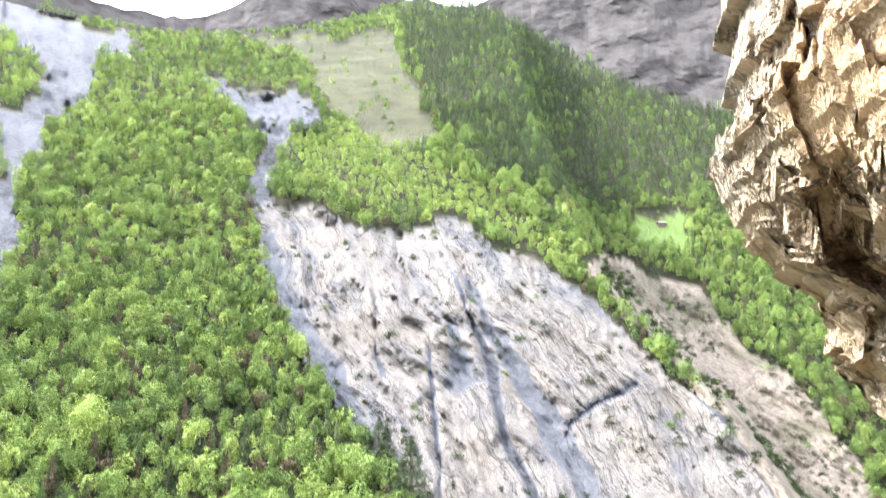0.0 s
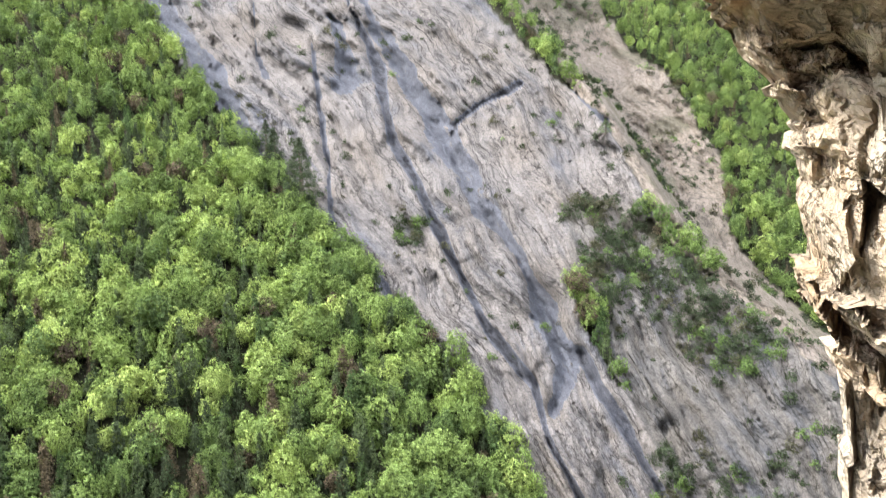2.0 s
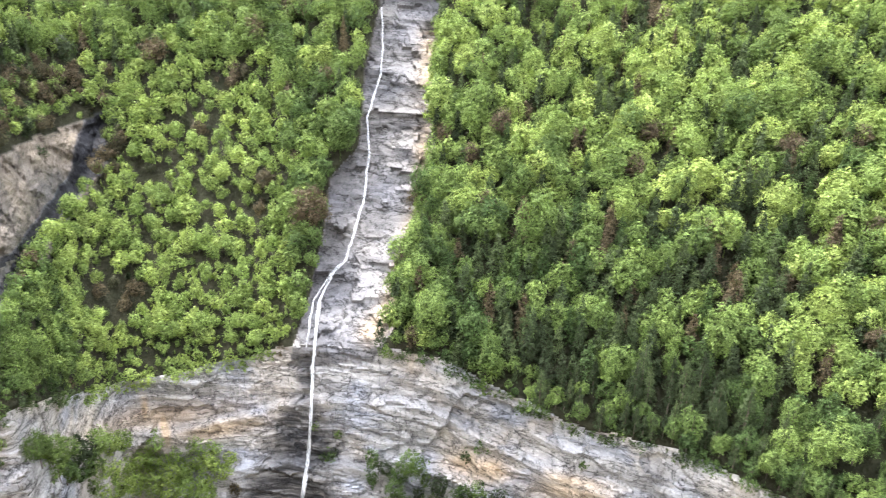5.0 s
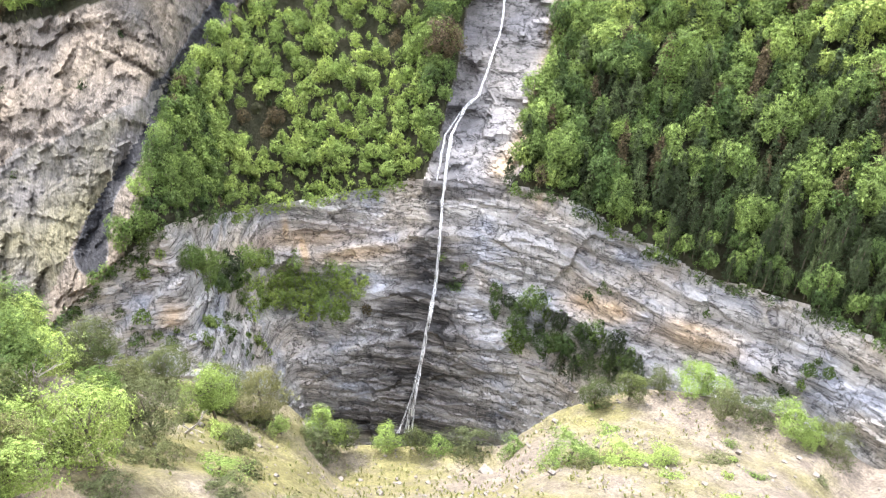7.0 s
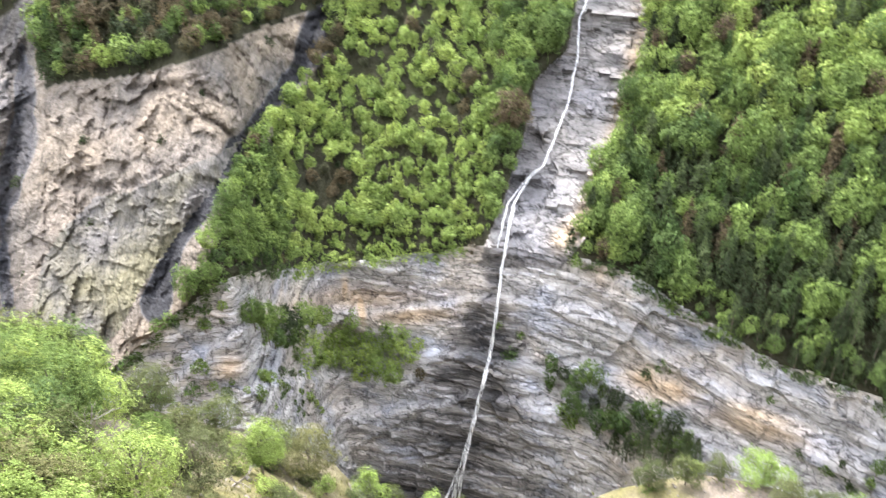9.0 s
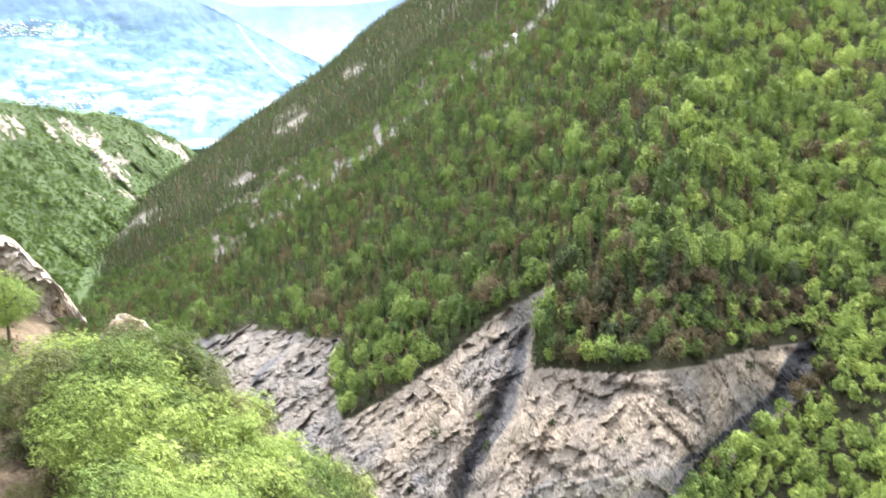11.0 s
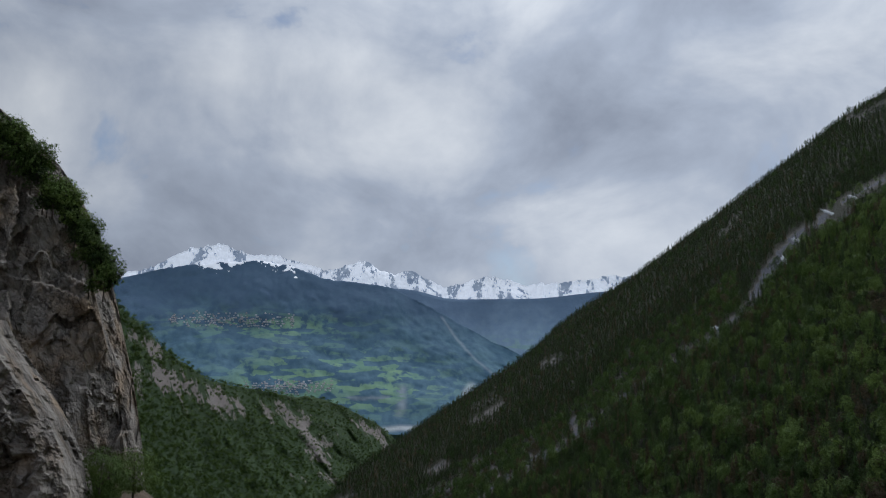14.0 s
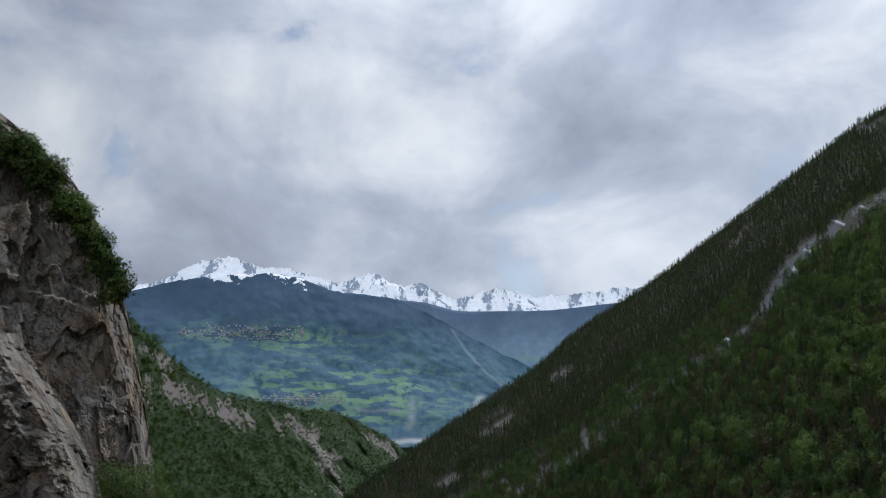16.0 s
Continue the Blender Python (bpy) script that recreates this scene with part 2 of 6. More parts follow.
    col = m.mix(zone.outputs[0], floor_c, marl)
    col = m.mix(zone.outputs[1], col, tan)
    fan_k = m.math("ADD", m.attr("fan").outputs["Fac"], m.math("MULTIPLY", m.math("SUBTRACT", n2, 0.5), 0.9))
    col = m.mix(m.ramp(fan_k, (0.44, 0.0), (0.56, 1.0)), col, fan_c)
    col = m.mix(zone.outputs[2], col, grass)
    col = m.mix(m.attr("lawn").outputs["Fac"], col, m.mix(n2, (0.10, 0.165, 0.045), (0.15, 0.21, 0.06)))
    col = m.mix(1.0, col, m.ramp(gravel, (0.3, 0.68), (0.5, 0.98), (0.7, 1.2)), "MULTIPLY")
    rough_n = m.noise(p, 0.45, 9, 0.72)
    relief = m.math("ADD", m.math("ADD", m.math("MULTIPLY", s2, 0.8), n3), m.math("MULTIPLY", rough_n, 1.8))
    relief = m.math("ADD", relief, m.math("ADD", m.math("MULTIPLY", s3, 0.12), m.math("MULTIPLY", m.math("ADD", long_crack, thin_crack), 0.6)))
    m.bump(relief, 1.0, 0.9)
    return m.colour(col)


SLOPE = slope_material()


def cliff_material(name, light, dark, warm, scale=1.0, layered=3.5):
    """Limestone: layered, with grey and warm stains and dark seams."""
    m = Mat(name, 0.9)
    lay = m.noise(m.position((0.12 * scale, 0.12 * scale, 0.12 * layered * scale)), 1.0, 8, 0.64, 0.3)
    blot = m.noise(m.position((scale,) * 3), 0.09, 5, 0.55)
    stain = m.noise(m.position((0.22 * scale, 0.22 * scale, 0.05 * scale)), 1.0, 5, 0.6)
    grain = m.noise(m.position((scale,) * 3), 1.6, 5, 0.7)
    c = m.ramp(lay, (0.26, dark), (0.42, light), (0.62, tuple(0.86 * v for v in light)), (0.8, tuple(1.15 * v for v in light)))
    c = m.mix(m.ramp(blot, (0.48, 0.0), (0.66, 0.85)), c, warm)
    c = m.mix(1.0, c, m.ramp(stain, (0.32, 0.6), (0.5, 1.05)), "MULTIPLY")
    c = m.mix(1.0, c, m.ramp(grain, (0.25, 0.82), (0.6, 1.09)), "MULTIPLY")
    # blocks and joints
    wob = m.node("ShaderNodeTexNoise", Scale=0.35 * scale, Detail=5.0, Roughness=0.65)
    m.link(m.position(), wob.inputs["Vector"])
    joints = []
    for k in (1.0, 2.7):
        add = m.node("ShaderNodeVectorMath")
        add.operation = "MULTIPLY_ADD"
        add.inputs[1].default_value = (0.9, 0.9, 0.9)
        m.link(wob.outputs["Color"], add.inputs[0])
        m.link(m.position((0.13 * k * scale, 0.13 * k * scale, (0.085 * k * scale * max(layered, 0.6)) ** 1.0)), add.inputs[2])
        cell = m.node("ShaderNodeTexVoronoi", Scale=1.0)
        cell.feature = "DISTANCE_TO_EDGE"
        m.link(add.outputs[0], cell.inputs["Vector"])
        tone = m.node("ShaderNodeTexVoronoi", Scale=1.0)
        m.link(add.outputs[0], tone.inputs["Vector"])
        sep = m.node("ShaderNodeSeparateColor")
        m.link(tone.outputs["Color"], sep.inputs["Color"])
        c = m.mix(1.0, c, m.ramp(sep.outputs[0], (0.0, 0.9), (1.0, 1.15)), "MULTIPLY")
        c = m.mix(1.0, c, m.ramp(cell.outputs["Distance"], (0.0, 0.66 if k > 1 else 0.38), (0.03, 0.93), (0.06, 1.0)), "MULTIPLY")
        joints.append(m.ramp(cell.outputs["Distance"], (0.0, 0.0), (0.12, 1.0)))
    m.bump(m.math("ADD", m.math("ADD", m.math("MULTIPLY", lay, 2.0), grain), m.math("ADD", joints[0], m.math("MULTIPLY", joints[1], 0.5))), 1.0, 0.6 / scale)
    return m.colour(c)


def gorge_material():
    """Pale grey limestone in level beds: seams, upright joints, rusty and wet stains."""
    m = Mat("gorge_limestone", 0.85)

    def line(scale, detail, distort=0.08):
        return m.math("ABSOLUTE", m.math("SUBTRACT", m.noise(m.position(scale), 1.0, detail, 0.6, distort), 0.5))

    lay = m.noise(m.position((0.05, 0.05, 0.5)), 1.0, 8, 0.62, 0.12)
    fine_lay = m.noise(m.position((0.2, 0.2, 1.7)), 1.0, 5, 0.6, 0.1)
    blot, blue = m.noise(m.position(), 0.045, 5, 0.55), m.noise(m.position((1, 1, 1.6)), 0.07, 4, 0.55)
    grain = m.noise(m.position(), 1.4, 6, 0.72)
    seam = m.ramp(line((0.08, 0.08, 0.40), 7), (0.0, 0.25), (0.008, 0.7), (0.018, 1.0))
    seam_fine = m.ramp(line((0.13, 0.13, 1.3), 6), (0.0, 0.68), (0.010, 0.92), (0.022, 1.0))
    joint = m.ramp(line((0.22, 0.22, 0.06), 7), (0.0, 0.4), (0.006, 0.82), (0.014, 1.0))
    c = m.ramp(lay, (0.28, (0.30, 0.30, 0.315)), (0.38, (0.41, 0.405, 0.415)), (0.54, (0.465, 0.457, 0.455)), (0.70, (0.51, 0.505, 0.51)))
    c = m.mix(m.ramp(blot, (0.48, 0.0), (0.62, 0.7)), c, (0.52, 0.465, 0.405))
    c = m.mix(m.ramp(blue, (0.50, 0.0), (0.64, 0.7)), c, (0.37, 0.40, 0.48))
    c = m.mix(m.attr("warm").outputs["Fac"], c, m.mix(fine_lay, (0.50, 0.36, 0.225), (0.64, 0.51, 0.38)))
    c = m.mix(1.0, c, m.ramp(fine_lay, (0.34, 0.84), (0.5, 1.0), (0.66, 1.06)), "MULTIPLY")
    slab = m.mix(m.ramp(blot, (0.4, 0.0), (0.6, 1.0)), (0.215, 0.212, 0.226), (0.275, 0.262, 0.255))
    c = m.mix(m.math("MULTIPLY", m.attr("slab").outputs["Fac"], 0.95), c, m.mix(1.0, slab, m.ramp(lay, (0.36, 0.82), (0.6, 1.08)), "MULTIPLY"))
    c = m.mix(m.math("MULTIPLY", m.attr("warm").outputs["Fac"], m.attr("slab").outputs["Fac"]), c, m.mix(fine_lay, (0.34, 0.25, 0.16), (0.40, 0.33, 0.25)))
    # blocks between the joints differ in tone
    wob = m.node("ShaderNodeTexNoise", Scale=0.3, Detail=4.0, Roughness=0.6)
    m.link(m.position(), wob.inputs["Vector"])
    steps = []
    for k, lo, hi in ((1.0, 0.80, 1.14), (2.6, 0.86, 1.10)):
        add = m.node("ShaderNodeVectorMath")
        add.operation = "MULTIPLY_ADD"
        add.inputs[1].default_value = (0.55, 0.55, 0.55)
        m.link(wob.outputs["Color"], add.inputs[0])
        m.link(m.position((0.085 * k, 0.085 * k, 0.23 * k)), add.inputs[2])
        cell = m.node("ShaderNodeTexVoronoi", Scale=1.0)
        m.link(add.outputs[0], cell.inputs["Vector"])
        tone = m.node("ShaderNodeSeparateColor")
        m.link(cell.outputs["Color"], tone.inputs["Color"])
        c = m.mix(1.0, c, m.ramp(tone.outputs[0], (0.0, lo), (1.0, hi)), "MULTIPLY")
        steps.append(tone.outputs[1])
    wet_c = m.mix(m.ramp(lay, (0.42, 0.0), (0.62, 1.0)), (0.040, 0.040, 0.044), (0.27, 0.26, 0.262))
    wet_c = m.mix(1.0, wet_c, m.ramp(fine_lay, (0.36, 0.45), (0.62, 1.35)), "MULTIPLY")
    wet_k = m.math("ADD", m.attr("wet").outputs["Fac"], m.math("MULTIPLY", m.math("SUBTRACT", m.math("ADD", lay, blot), 1.0), 0.8))
    c = m.mix(m.ramp(wet_k, (0.30, 0.0), (0.75, 0.95)), c, wet_c)
    for k in (seam, seam_fine, joint, m.ramp(grain, (0.28, 0.72), (0.6, 1.1))):
        c = m.mix(1.0, c, k, "MULTIPLY")
    h = m.math("ADD", m.math("ADD", m.math("MULTIPLY", lay, 2.2), grain), m.math("ADD", m.math("MULTIPLY", fine_lay, 0.6), m.math("ADD", seam, joint)))
    h = m.math("ADD", h, m.math("ADD", m.math("MULTIPLY", steps[0], 1.6), m.math("MULTIPLY", steps[1], 0.8)))
    m.bump(h, 0.9, 0.45)
    return m.colour(c)


GORGE_ROCK = gorge_material()
TALL_ROCK = cliff_material("tall_cliff_limestone", (0.40, 0.355, 0.31), (0.17, 0.15, 0.135), (0.43, 0.31, 0.20), scale=1.7, layered=0.55)
NEAR_ROCK = cliff_material("overhang_limestone", (0.50, 0.425, 0.325), (0.33, 0.25, 0.17), (0.46, 0.32, 0.185), scale=4.0, layered=1.3)


def terrace_material():
    m = Mat("dry_terrace", 0.95)
    p = m.position()
    n1, n2, n3 = m.noise(p, 0.07, 5), m.noise(p, 0.5, 5), m.noise(p, 3.5, 4)
    c = m.mix(m.ramp(n1, (0.42, 0.0), (0.58, 1.0)), (0.185, 0.157, 0.13), (0.155, 0.143, 0.064))
    c = m.mix(m.attr("soil").outputs["Fac"], c, m.mix(n2, (0.11, 0.08, 0.055), (0.23, 0.175, 0.12)))
    c = m.mix(1.0, c, m.ramp(n2, (0.3, 0.65), (0.65, 1.15)), "MULTIPLY")
    c = m.mix(1.0, c, m.ramp(n3, (0.3, 0.6), (0.65, 1.2)), "MULTIPLY")
    c = m.mix(1.0, c, m.ramp(m.noise(p, 13.0, 4, 0.7), (0.3, 0.6), (0.7, 1.35)), "MULTIPLY")
    m.bump(n3, 0.9, 0.35)
    return m.colour(c)


TERRACE = terrace_material()


def plain_material(name, a, b, scale, rough=0.9):
    """Two colours blended by noise, with a light relief."""
    m = Mat(name, rough)
    n = m.noise(m.position(), scale, 5)
    m.bump(n, 0.5, 0.05)
    return m.colour(m.ramp(n, (0.3, a), (0.7, b)))


STONE = plain_material("loose_stone", (0.12, 0.105, 0.095), (0.21, 0.19, 0.17), 3.0)
GRASS = plain_material("dry_grass", (0.13, 0.15, 0.05), (0.24, 0.23, 0.10), 0.6)
ZINC = plain_material("weathered_zinc", (0.10, 0.105, 0.10), (0.27, 0.275, 0.27), 9.0, 0.45)
ZINC.node_tree.nodes["Principled BSDF"].inputs["Metallic"].default_value = 0.35
DEADWOOD = plain_material("dead_wood", (0.22, 0.20, 0.18), (0.42, 0.39, 0.35), 5.0)


def far_material(name, low, high, snow_z, fields=False, ragged=1.0, glow=0.0, streaks=False):
    """A distant mountain: forest, meadows and snow above a ragged line. Any glow pales it as haze would."""
    m = Mat(name, 1.0)
    p = m.position()
    n1, n2 = m.noise(p, 0.0045, 8, 0.62), m.noise(p, 0.02, 6, 0.6)
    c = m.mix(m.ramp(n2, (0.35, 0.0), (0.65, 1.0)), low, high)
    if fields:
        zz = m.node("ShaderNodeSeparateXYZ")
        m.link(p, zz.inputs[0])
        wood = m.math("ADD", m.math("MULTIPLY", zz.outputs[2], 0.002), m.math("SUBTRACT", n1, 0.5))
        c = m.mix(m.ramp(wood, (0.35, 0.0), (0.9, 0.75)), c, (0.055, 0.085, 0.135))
        c = m.mix(m.attr("pale").outputs["Fac"], c, (0.40, 0.42, 0.43))
        f = m.node("ShaderNodeTexVoronoi", Scale=0.022)
        m.link(m.position((0.5, 0.5, 2.2)), f.inputs["Vector"])
        sep = m.node("ShaderNodeSeparateColor")
        m.link(f.outputs["Color"], sep.inputs["Color"])
        k = m.math("MULTIPLY", m.ramp(sep.outputs[0], (0.45, 0.0), (0.55, 1.0)), m.attr("field").outputs["Fac"])
        k = m.math("MULTIPLY", k, m.ramp(n2, (0.38, 0.0), (0.5, 1.0)))
        c = m.mix(k, c, m.mix(sep.outputs[1], (0.12, 0.212, 0.165), (0.175, 0.275, 0.18)))
    z = m.node("ShaderNodeSeparateXYZ")
    m.link(p, z.inputs[0])
    line = m.math("ADD", z.outputs[2], m.math("MULTIPLY", m.math("SUBTRACT", n1, 0.5), 330.0 * ragged))
    line = m.math("ADD", line, m.math("MULTIPLY", m.math("SUBTRACT", n2, 0.5), 260.0 * ragged))
    s = m.math("GREATER_THAN", line, snow_z)
    if streaks:
        s = m.math("MULTIPLY", s, m.math("GREATER_THAN", m.noise(m.position((1, 1, 0.4)), 0.014, 7, 0.72), 0.47))
    c = m.mix(s, c, (0.86, 0.88, 0.92))
    m.bump(n2, 0.5, 12.0)
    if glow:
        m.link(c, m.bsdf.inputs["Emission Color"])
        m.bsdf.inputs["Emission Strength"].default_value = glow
    return m.colour(c)


# next three: distance haze is painted in as blue base colour and glow
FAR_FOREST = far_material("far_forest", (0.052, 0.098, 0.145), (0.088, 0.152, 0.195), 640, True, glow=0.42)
FAR_HAZE = far_material("haze_painted_mountainside", (0.125, 0.18, 0.25), (0.155, 0.215, 0.28), 640, True, glow=0.6)
# its glow also brightens the snow the way sunlight would
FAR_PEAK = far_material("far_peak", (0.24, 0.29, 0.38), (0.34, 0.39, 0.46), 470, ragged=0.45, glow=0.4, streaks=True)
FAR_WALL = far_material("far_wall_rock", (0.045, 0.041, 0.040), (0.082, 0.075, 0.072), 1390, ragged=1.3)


def house_material():
    m = Mat("village_houses", 0.9)
    isl = m.node("ShaderNodeNewGeometry").outputs["Random Per Island"]
    return m.colour(m.ramp(isl, (0.0, (0.62, 0.62, 0.66)), (0.4, (0.42, 0.38, 0.40)), (0.6, (0.66, 0.66, 0.69)), (1.0, (0.48, 0.41, 0.40))))


HOUSES = house_material()
SNOW = plain_material("old_snow", (0.70, 0.71, 0.73), (0.85, 0.86, 0.88), 1.2, 0.7)


def water_material():
    m = Mat("white_water", 0.35)
    n = m.noise(m.position((1.4, 1.4, 0.25)), 1.0, 5, 0.7)
    m.bump(n, 0.7, 0.3)
    m.colour(m.ramp(n, (0.3, (0.5, 0.53, 0.58)), (0.6, (0.85, 0.87, 0.9))))
    thin = m.node("ShaderNodeMixShader")
    m.link(m.ramp(m.noise(m.position((3.2, 3.2, 0.16)), 1.0, 4, 0.65), (0.37, 0.0), (0.6, 1.0)), thin.inputs[0])
    m.link(m.node("ShaderNodeBsdfTransparent").outputs[0], thin.inputs[1])
    m.link(m.bsdf.outputs[0], thin.inputs[2])
    m.link(thin.outputs[0], m.t.nodes["Material Output"].inputs["Surface"])
    return m.m


WATER = water_material()


# ---- helpers for shapes ----
def mesh_object(name, verts, faces, material=None, parent=None, label="", smooth=False):
    me = bpy.data.meshes.new(name)
    verts, faces = np.asarray(verts, np.float32), np.asarray(faces, np.int32)
    nv, nf, k = len(verts), len(faces), faces.shape[1]
    me.vertices.add(nv)
    me.vertices.foreach_set("co", verts.ravel())
    me.loops.add(nf * k)
    me.loops.foreach_set("vertex_index", faces.ravel())
    me.polygons.add(nf)
    me.polygons.foreach_set("loop_start", np.arange(0, nf * k, k, dtype=np.int32))
    me.polygons.foreach_set("loop_total", np.full(nf, k, np.int32))
    me.polygons.foreach_set("use_smooth", np.broadcast_to(smooth, (nf,)).copy())
    me.update(calc_edges=True)
    me.validate()
    if material:
        me.materials.append(material)
    ob = new(name, me)
    if parent:
        ob.parent = parent
    if label:
        ob["label"] = label
    return ob


def put_attr(ob, name, kind, values):
    a = ob.data.attributes.new(name, kind, "POINT")
    key = {"FLOAT": "value", "FLOAT_VECTOR": "vector", "FLOAT_COLOR": "color"}[kind]
    a.data.foreach_set(key, np.asarray(values, np.float32).ravel())


def grid_faces(nu, nv):
    """Quads of a grid of nu columns and nv rows, vertex index = column * nv + row."""
    a = (np.arange(nu - 1)[:, None] * nv + np.arange(nv - 1)[None, :]).ravel()
    return np.stack([a, a + nv, a + nv + 1, a + 1], 1)


def vnoise(p, seed=0):
    """Smooth value noise in -1..1 for an (n, 3) array."""
    p = np.asarray(p, np.float64) + seed * 17.31
    i = np.floor(p).astype(np.int64)
    f = p - i
    f = f * f * (3 - 2 * f)

    def h(dx, dy, dz):
        n = (i[..., 0] + dx) * 374761393 + (i[..., 1] + dy) * 668265263 + (i[..., 2] + dz) * 2147483647 + seed * 974711
        n = (n ^ (n >> 13)) * 1274126177
        n = n ^ (n >> 16)
        return (n & 0xFFFF) / 32767.5 - 1.0

    x, y, z = f[..., 0], f[..., 1], f[..., 2]
    a = h(0, 0, 0) * (1 - x) + h(1, 0, 0) * x
    b = h(0, 1, 0) * (1 - x) + h(1, 1, 0) * x
    c = h(0, 0, 1) * (1 - x) + h(1, 0, 1) * x
    d = h(0, 1, 1) * (1 - x) + h(1, 1, 1) * x
    return (a * (1 - y) + b * y) * (1 - z) + (c * (1 - y) + d * y) * z


def fbm(p, octaves=5, gain=0.5, seed=0, ridged=False):
    p = np.asarray(p, np.float64)
    out, amp, tot = 0.0, 1.0, 0.0
    for o in range(octaves):
        n = vnoise(p * 2.03 ** o, seed + o)
        out = out + amp * ((1 - 2 * np.abs(n)) if ridged else n)
        tot += amp
        amp *= gain
    return out / tot


def inside(poly, x, y):
    """Even-odd test of points against an outline."""
    hit = np.zeros(x.shape, bool)
    for (x0, y0), (x1, y1) in zip(poly, poly[1:] + poly[:1]):
        if y0 == y1:
            continue
        hit ^= ((y0 > y) != (y1 > y)) & (x < (x1 - x0) * (y - y0) / (y1 - y0) + x0)
    return hit


def smooth01(x):
    x = np.clip(x, 0, 1)
    return x * x * (3 - 2 * x)


def knots(x, pairs, soft=1.0):
    """Piecewise curve through (x, y) pairs, rounded at the knots."""
    xs, ys = zip(*pairs)
    return (np.interp(x - soft, xs, ys) + 2 * np.interp(x, xs, ys) + np.interp(x + soft, xs, ys)) / 4


def place(az, el, r):
    """Plan bearing az (degrees left of +y), angle of height el, plan distance r."""
    a = np.radians(az)
    return np.stack([-r * np.sin(a), r * np.cos(a), r * np.tan(np.radians(el))], -1)


def near_line(pts, az, el):
    """Distance in degrees from a broken line, and the share of the way along it."""
    best, where = np.full(az.shape, 1e9), np.zeros(az.shape)
    n = len(pts) - 1
    for i, ((x0, y0), (x1, y1)) in enumerate(zip(pts, pts[1:])):
        dx, dy = x1 - x0, y1 - y0
        t = np.clip(((az - x0) * dx + (el - y0) * dy) / (dx * dx + dy * dy), 0, 1)
        d = np.hypot(az - x0 - t * dx, el - y0 - t * dy)
        where = np.where(d < best, (i + t) / n, where)
        best = np.minimum(best, d)
    return best, where


# ---- the mountainside across the gorge ----
# zones as outlines in bearing and height angle from the lookout
MARL = [(13.5, 13.1), (13.0, 8.8), (11.3, 4.1), (7.6, -2.5), (4.9, -6.2), (2.0, -9.3), (-0.3, -12.2), (-5, -17.5), (-8.7, -21.4),
        (-10.6, -23.5), (-14.4, -28), (-16, -31), (-16.4, -33), (-17.5, -44), (-25, -44), (-25, -29.7), (-24.1, -25.7), (-20.9, -21.1),
        (-18.1, -17.1), (-17, -13.6), (-16.6, -9.2), (-20.8, -10), (-23.1, -9.6), (-21.2, -6.5), (-19.2, -2.8), (-15.4, 0.2),
        (-10.6, 5.3), (-7.1, 7.8), (-2.3, 10.2), (0.2, 11.1), (2.6, 10.2), (6.7, 11), (9.1, 11.7), (12.7, 12.4)]
BUSHY = [(-16.6, -9.2), (-20.8, -10), (-26.5, -13.5), (-34.4, -18), (-48, -26), (-48, -44), (-25, -44), (-24.5, -27), (-20.9, -21.1), (-17, -13.6)]
PINK = [(-11.1, 8.5), (-13, 8), (-18.5, 4.5), (-20.7, 2), (-24.8, -1.9), (-27.8, -8.7), (-28.2, -11.7), (-33.5, -15.9), (-48, -23),
        (-48, -26), (-34.6, -17.9), (-26.8, -12.9), (-23.1, -8), (-19.2, -2), (-15.5, 1.5), (-12.6, 5.7)]
TAN_SLOPE = [(-9.2, 7.7), (-12.3, 4.9), (-15.0, 1.8), (-17.7, -1.8), (-20.0, -5.7), (-22.7, -9.6), (-25.0, -12.2), (-30.1, -15.9), (-35.0, -19.2), (-35.5, -17.1), (-33.5, -16.3), (-29.0, -13.8),
             (-27.8, -9.4), (-27.4, -6.4), (-25.2, -3.1), (-21.9, -0.7), (-19.2, 2.0), (-18.1, 5.8), (-11.4, 8.3)]
UPPER_MARL = [(17.3, 20.4), (15, 19.9), (10.5, 19.5), (8.3, 18), (10.9, 16.7), (11.6, 14.4), (12.6, 12), (14.2, 12), (13.9, 13.1), (12.8, 15.9), (15.3, 18)]
UPPER_GRASS = [(17.9, 22.9), (10.3, 23.3), (4, 23.9), (1.8, 19.8), (-0.7, 15.8), (2.7, 15.8), (6, 16.9), (8.9, 18.8), (10.2, 21.8)]
MEADOW = [(-13.9, 11.1), (-16.6, 11.2), (-16.7, 9.4), (-14.6, 9.9)]
GREEN_HILL = [(10.1, 17.2), (7.6, 17.5), (3.5, 16.2), (-2.3, 13.4), (-7.1, 9.8), (-8.7, 7), (-2.3, 10.6), (0.6, 11.5), (4.3, 11), (7.5, 12.2), (11.6, 14.8)]
CONIFERS = [(4, 27), (-2.8, 27), (-9.1, 24), (-15, 21), (-24, 17), (-24, 12.3), (-8.8, 11.7), (-2.7, 14.2), (1, 18.6)]
SCREE_LEFT = [(36, 24), (21.8, 22.1), (22.3, 20.9), (24, 20), (24.9, 17.7), (26.8, 15.3), (28.4, 11.5), (28, 7.8), (29, 5.5), (31, 0), (33.9, -8), (37.5, -8),
              (34, 2), (31.5, 8), (29.6, 12.5), (29.8, 15.9), (28, 17.6), (27.8, 19.7)]
STREAM_BED = [(33.9, -8), (33.9, -13.5), (34, -21.3), (35.4, -26.2), (36.9, -31.8), (39, -34.5), (46, -34.5), (45.6, -33.2), (44.1, -30.1), (42.7, -25.4),
              (42, -21.4), (39.8, -19.4), (39.3, -14.4), (38.2, -9.9), (37.5, -8)]
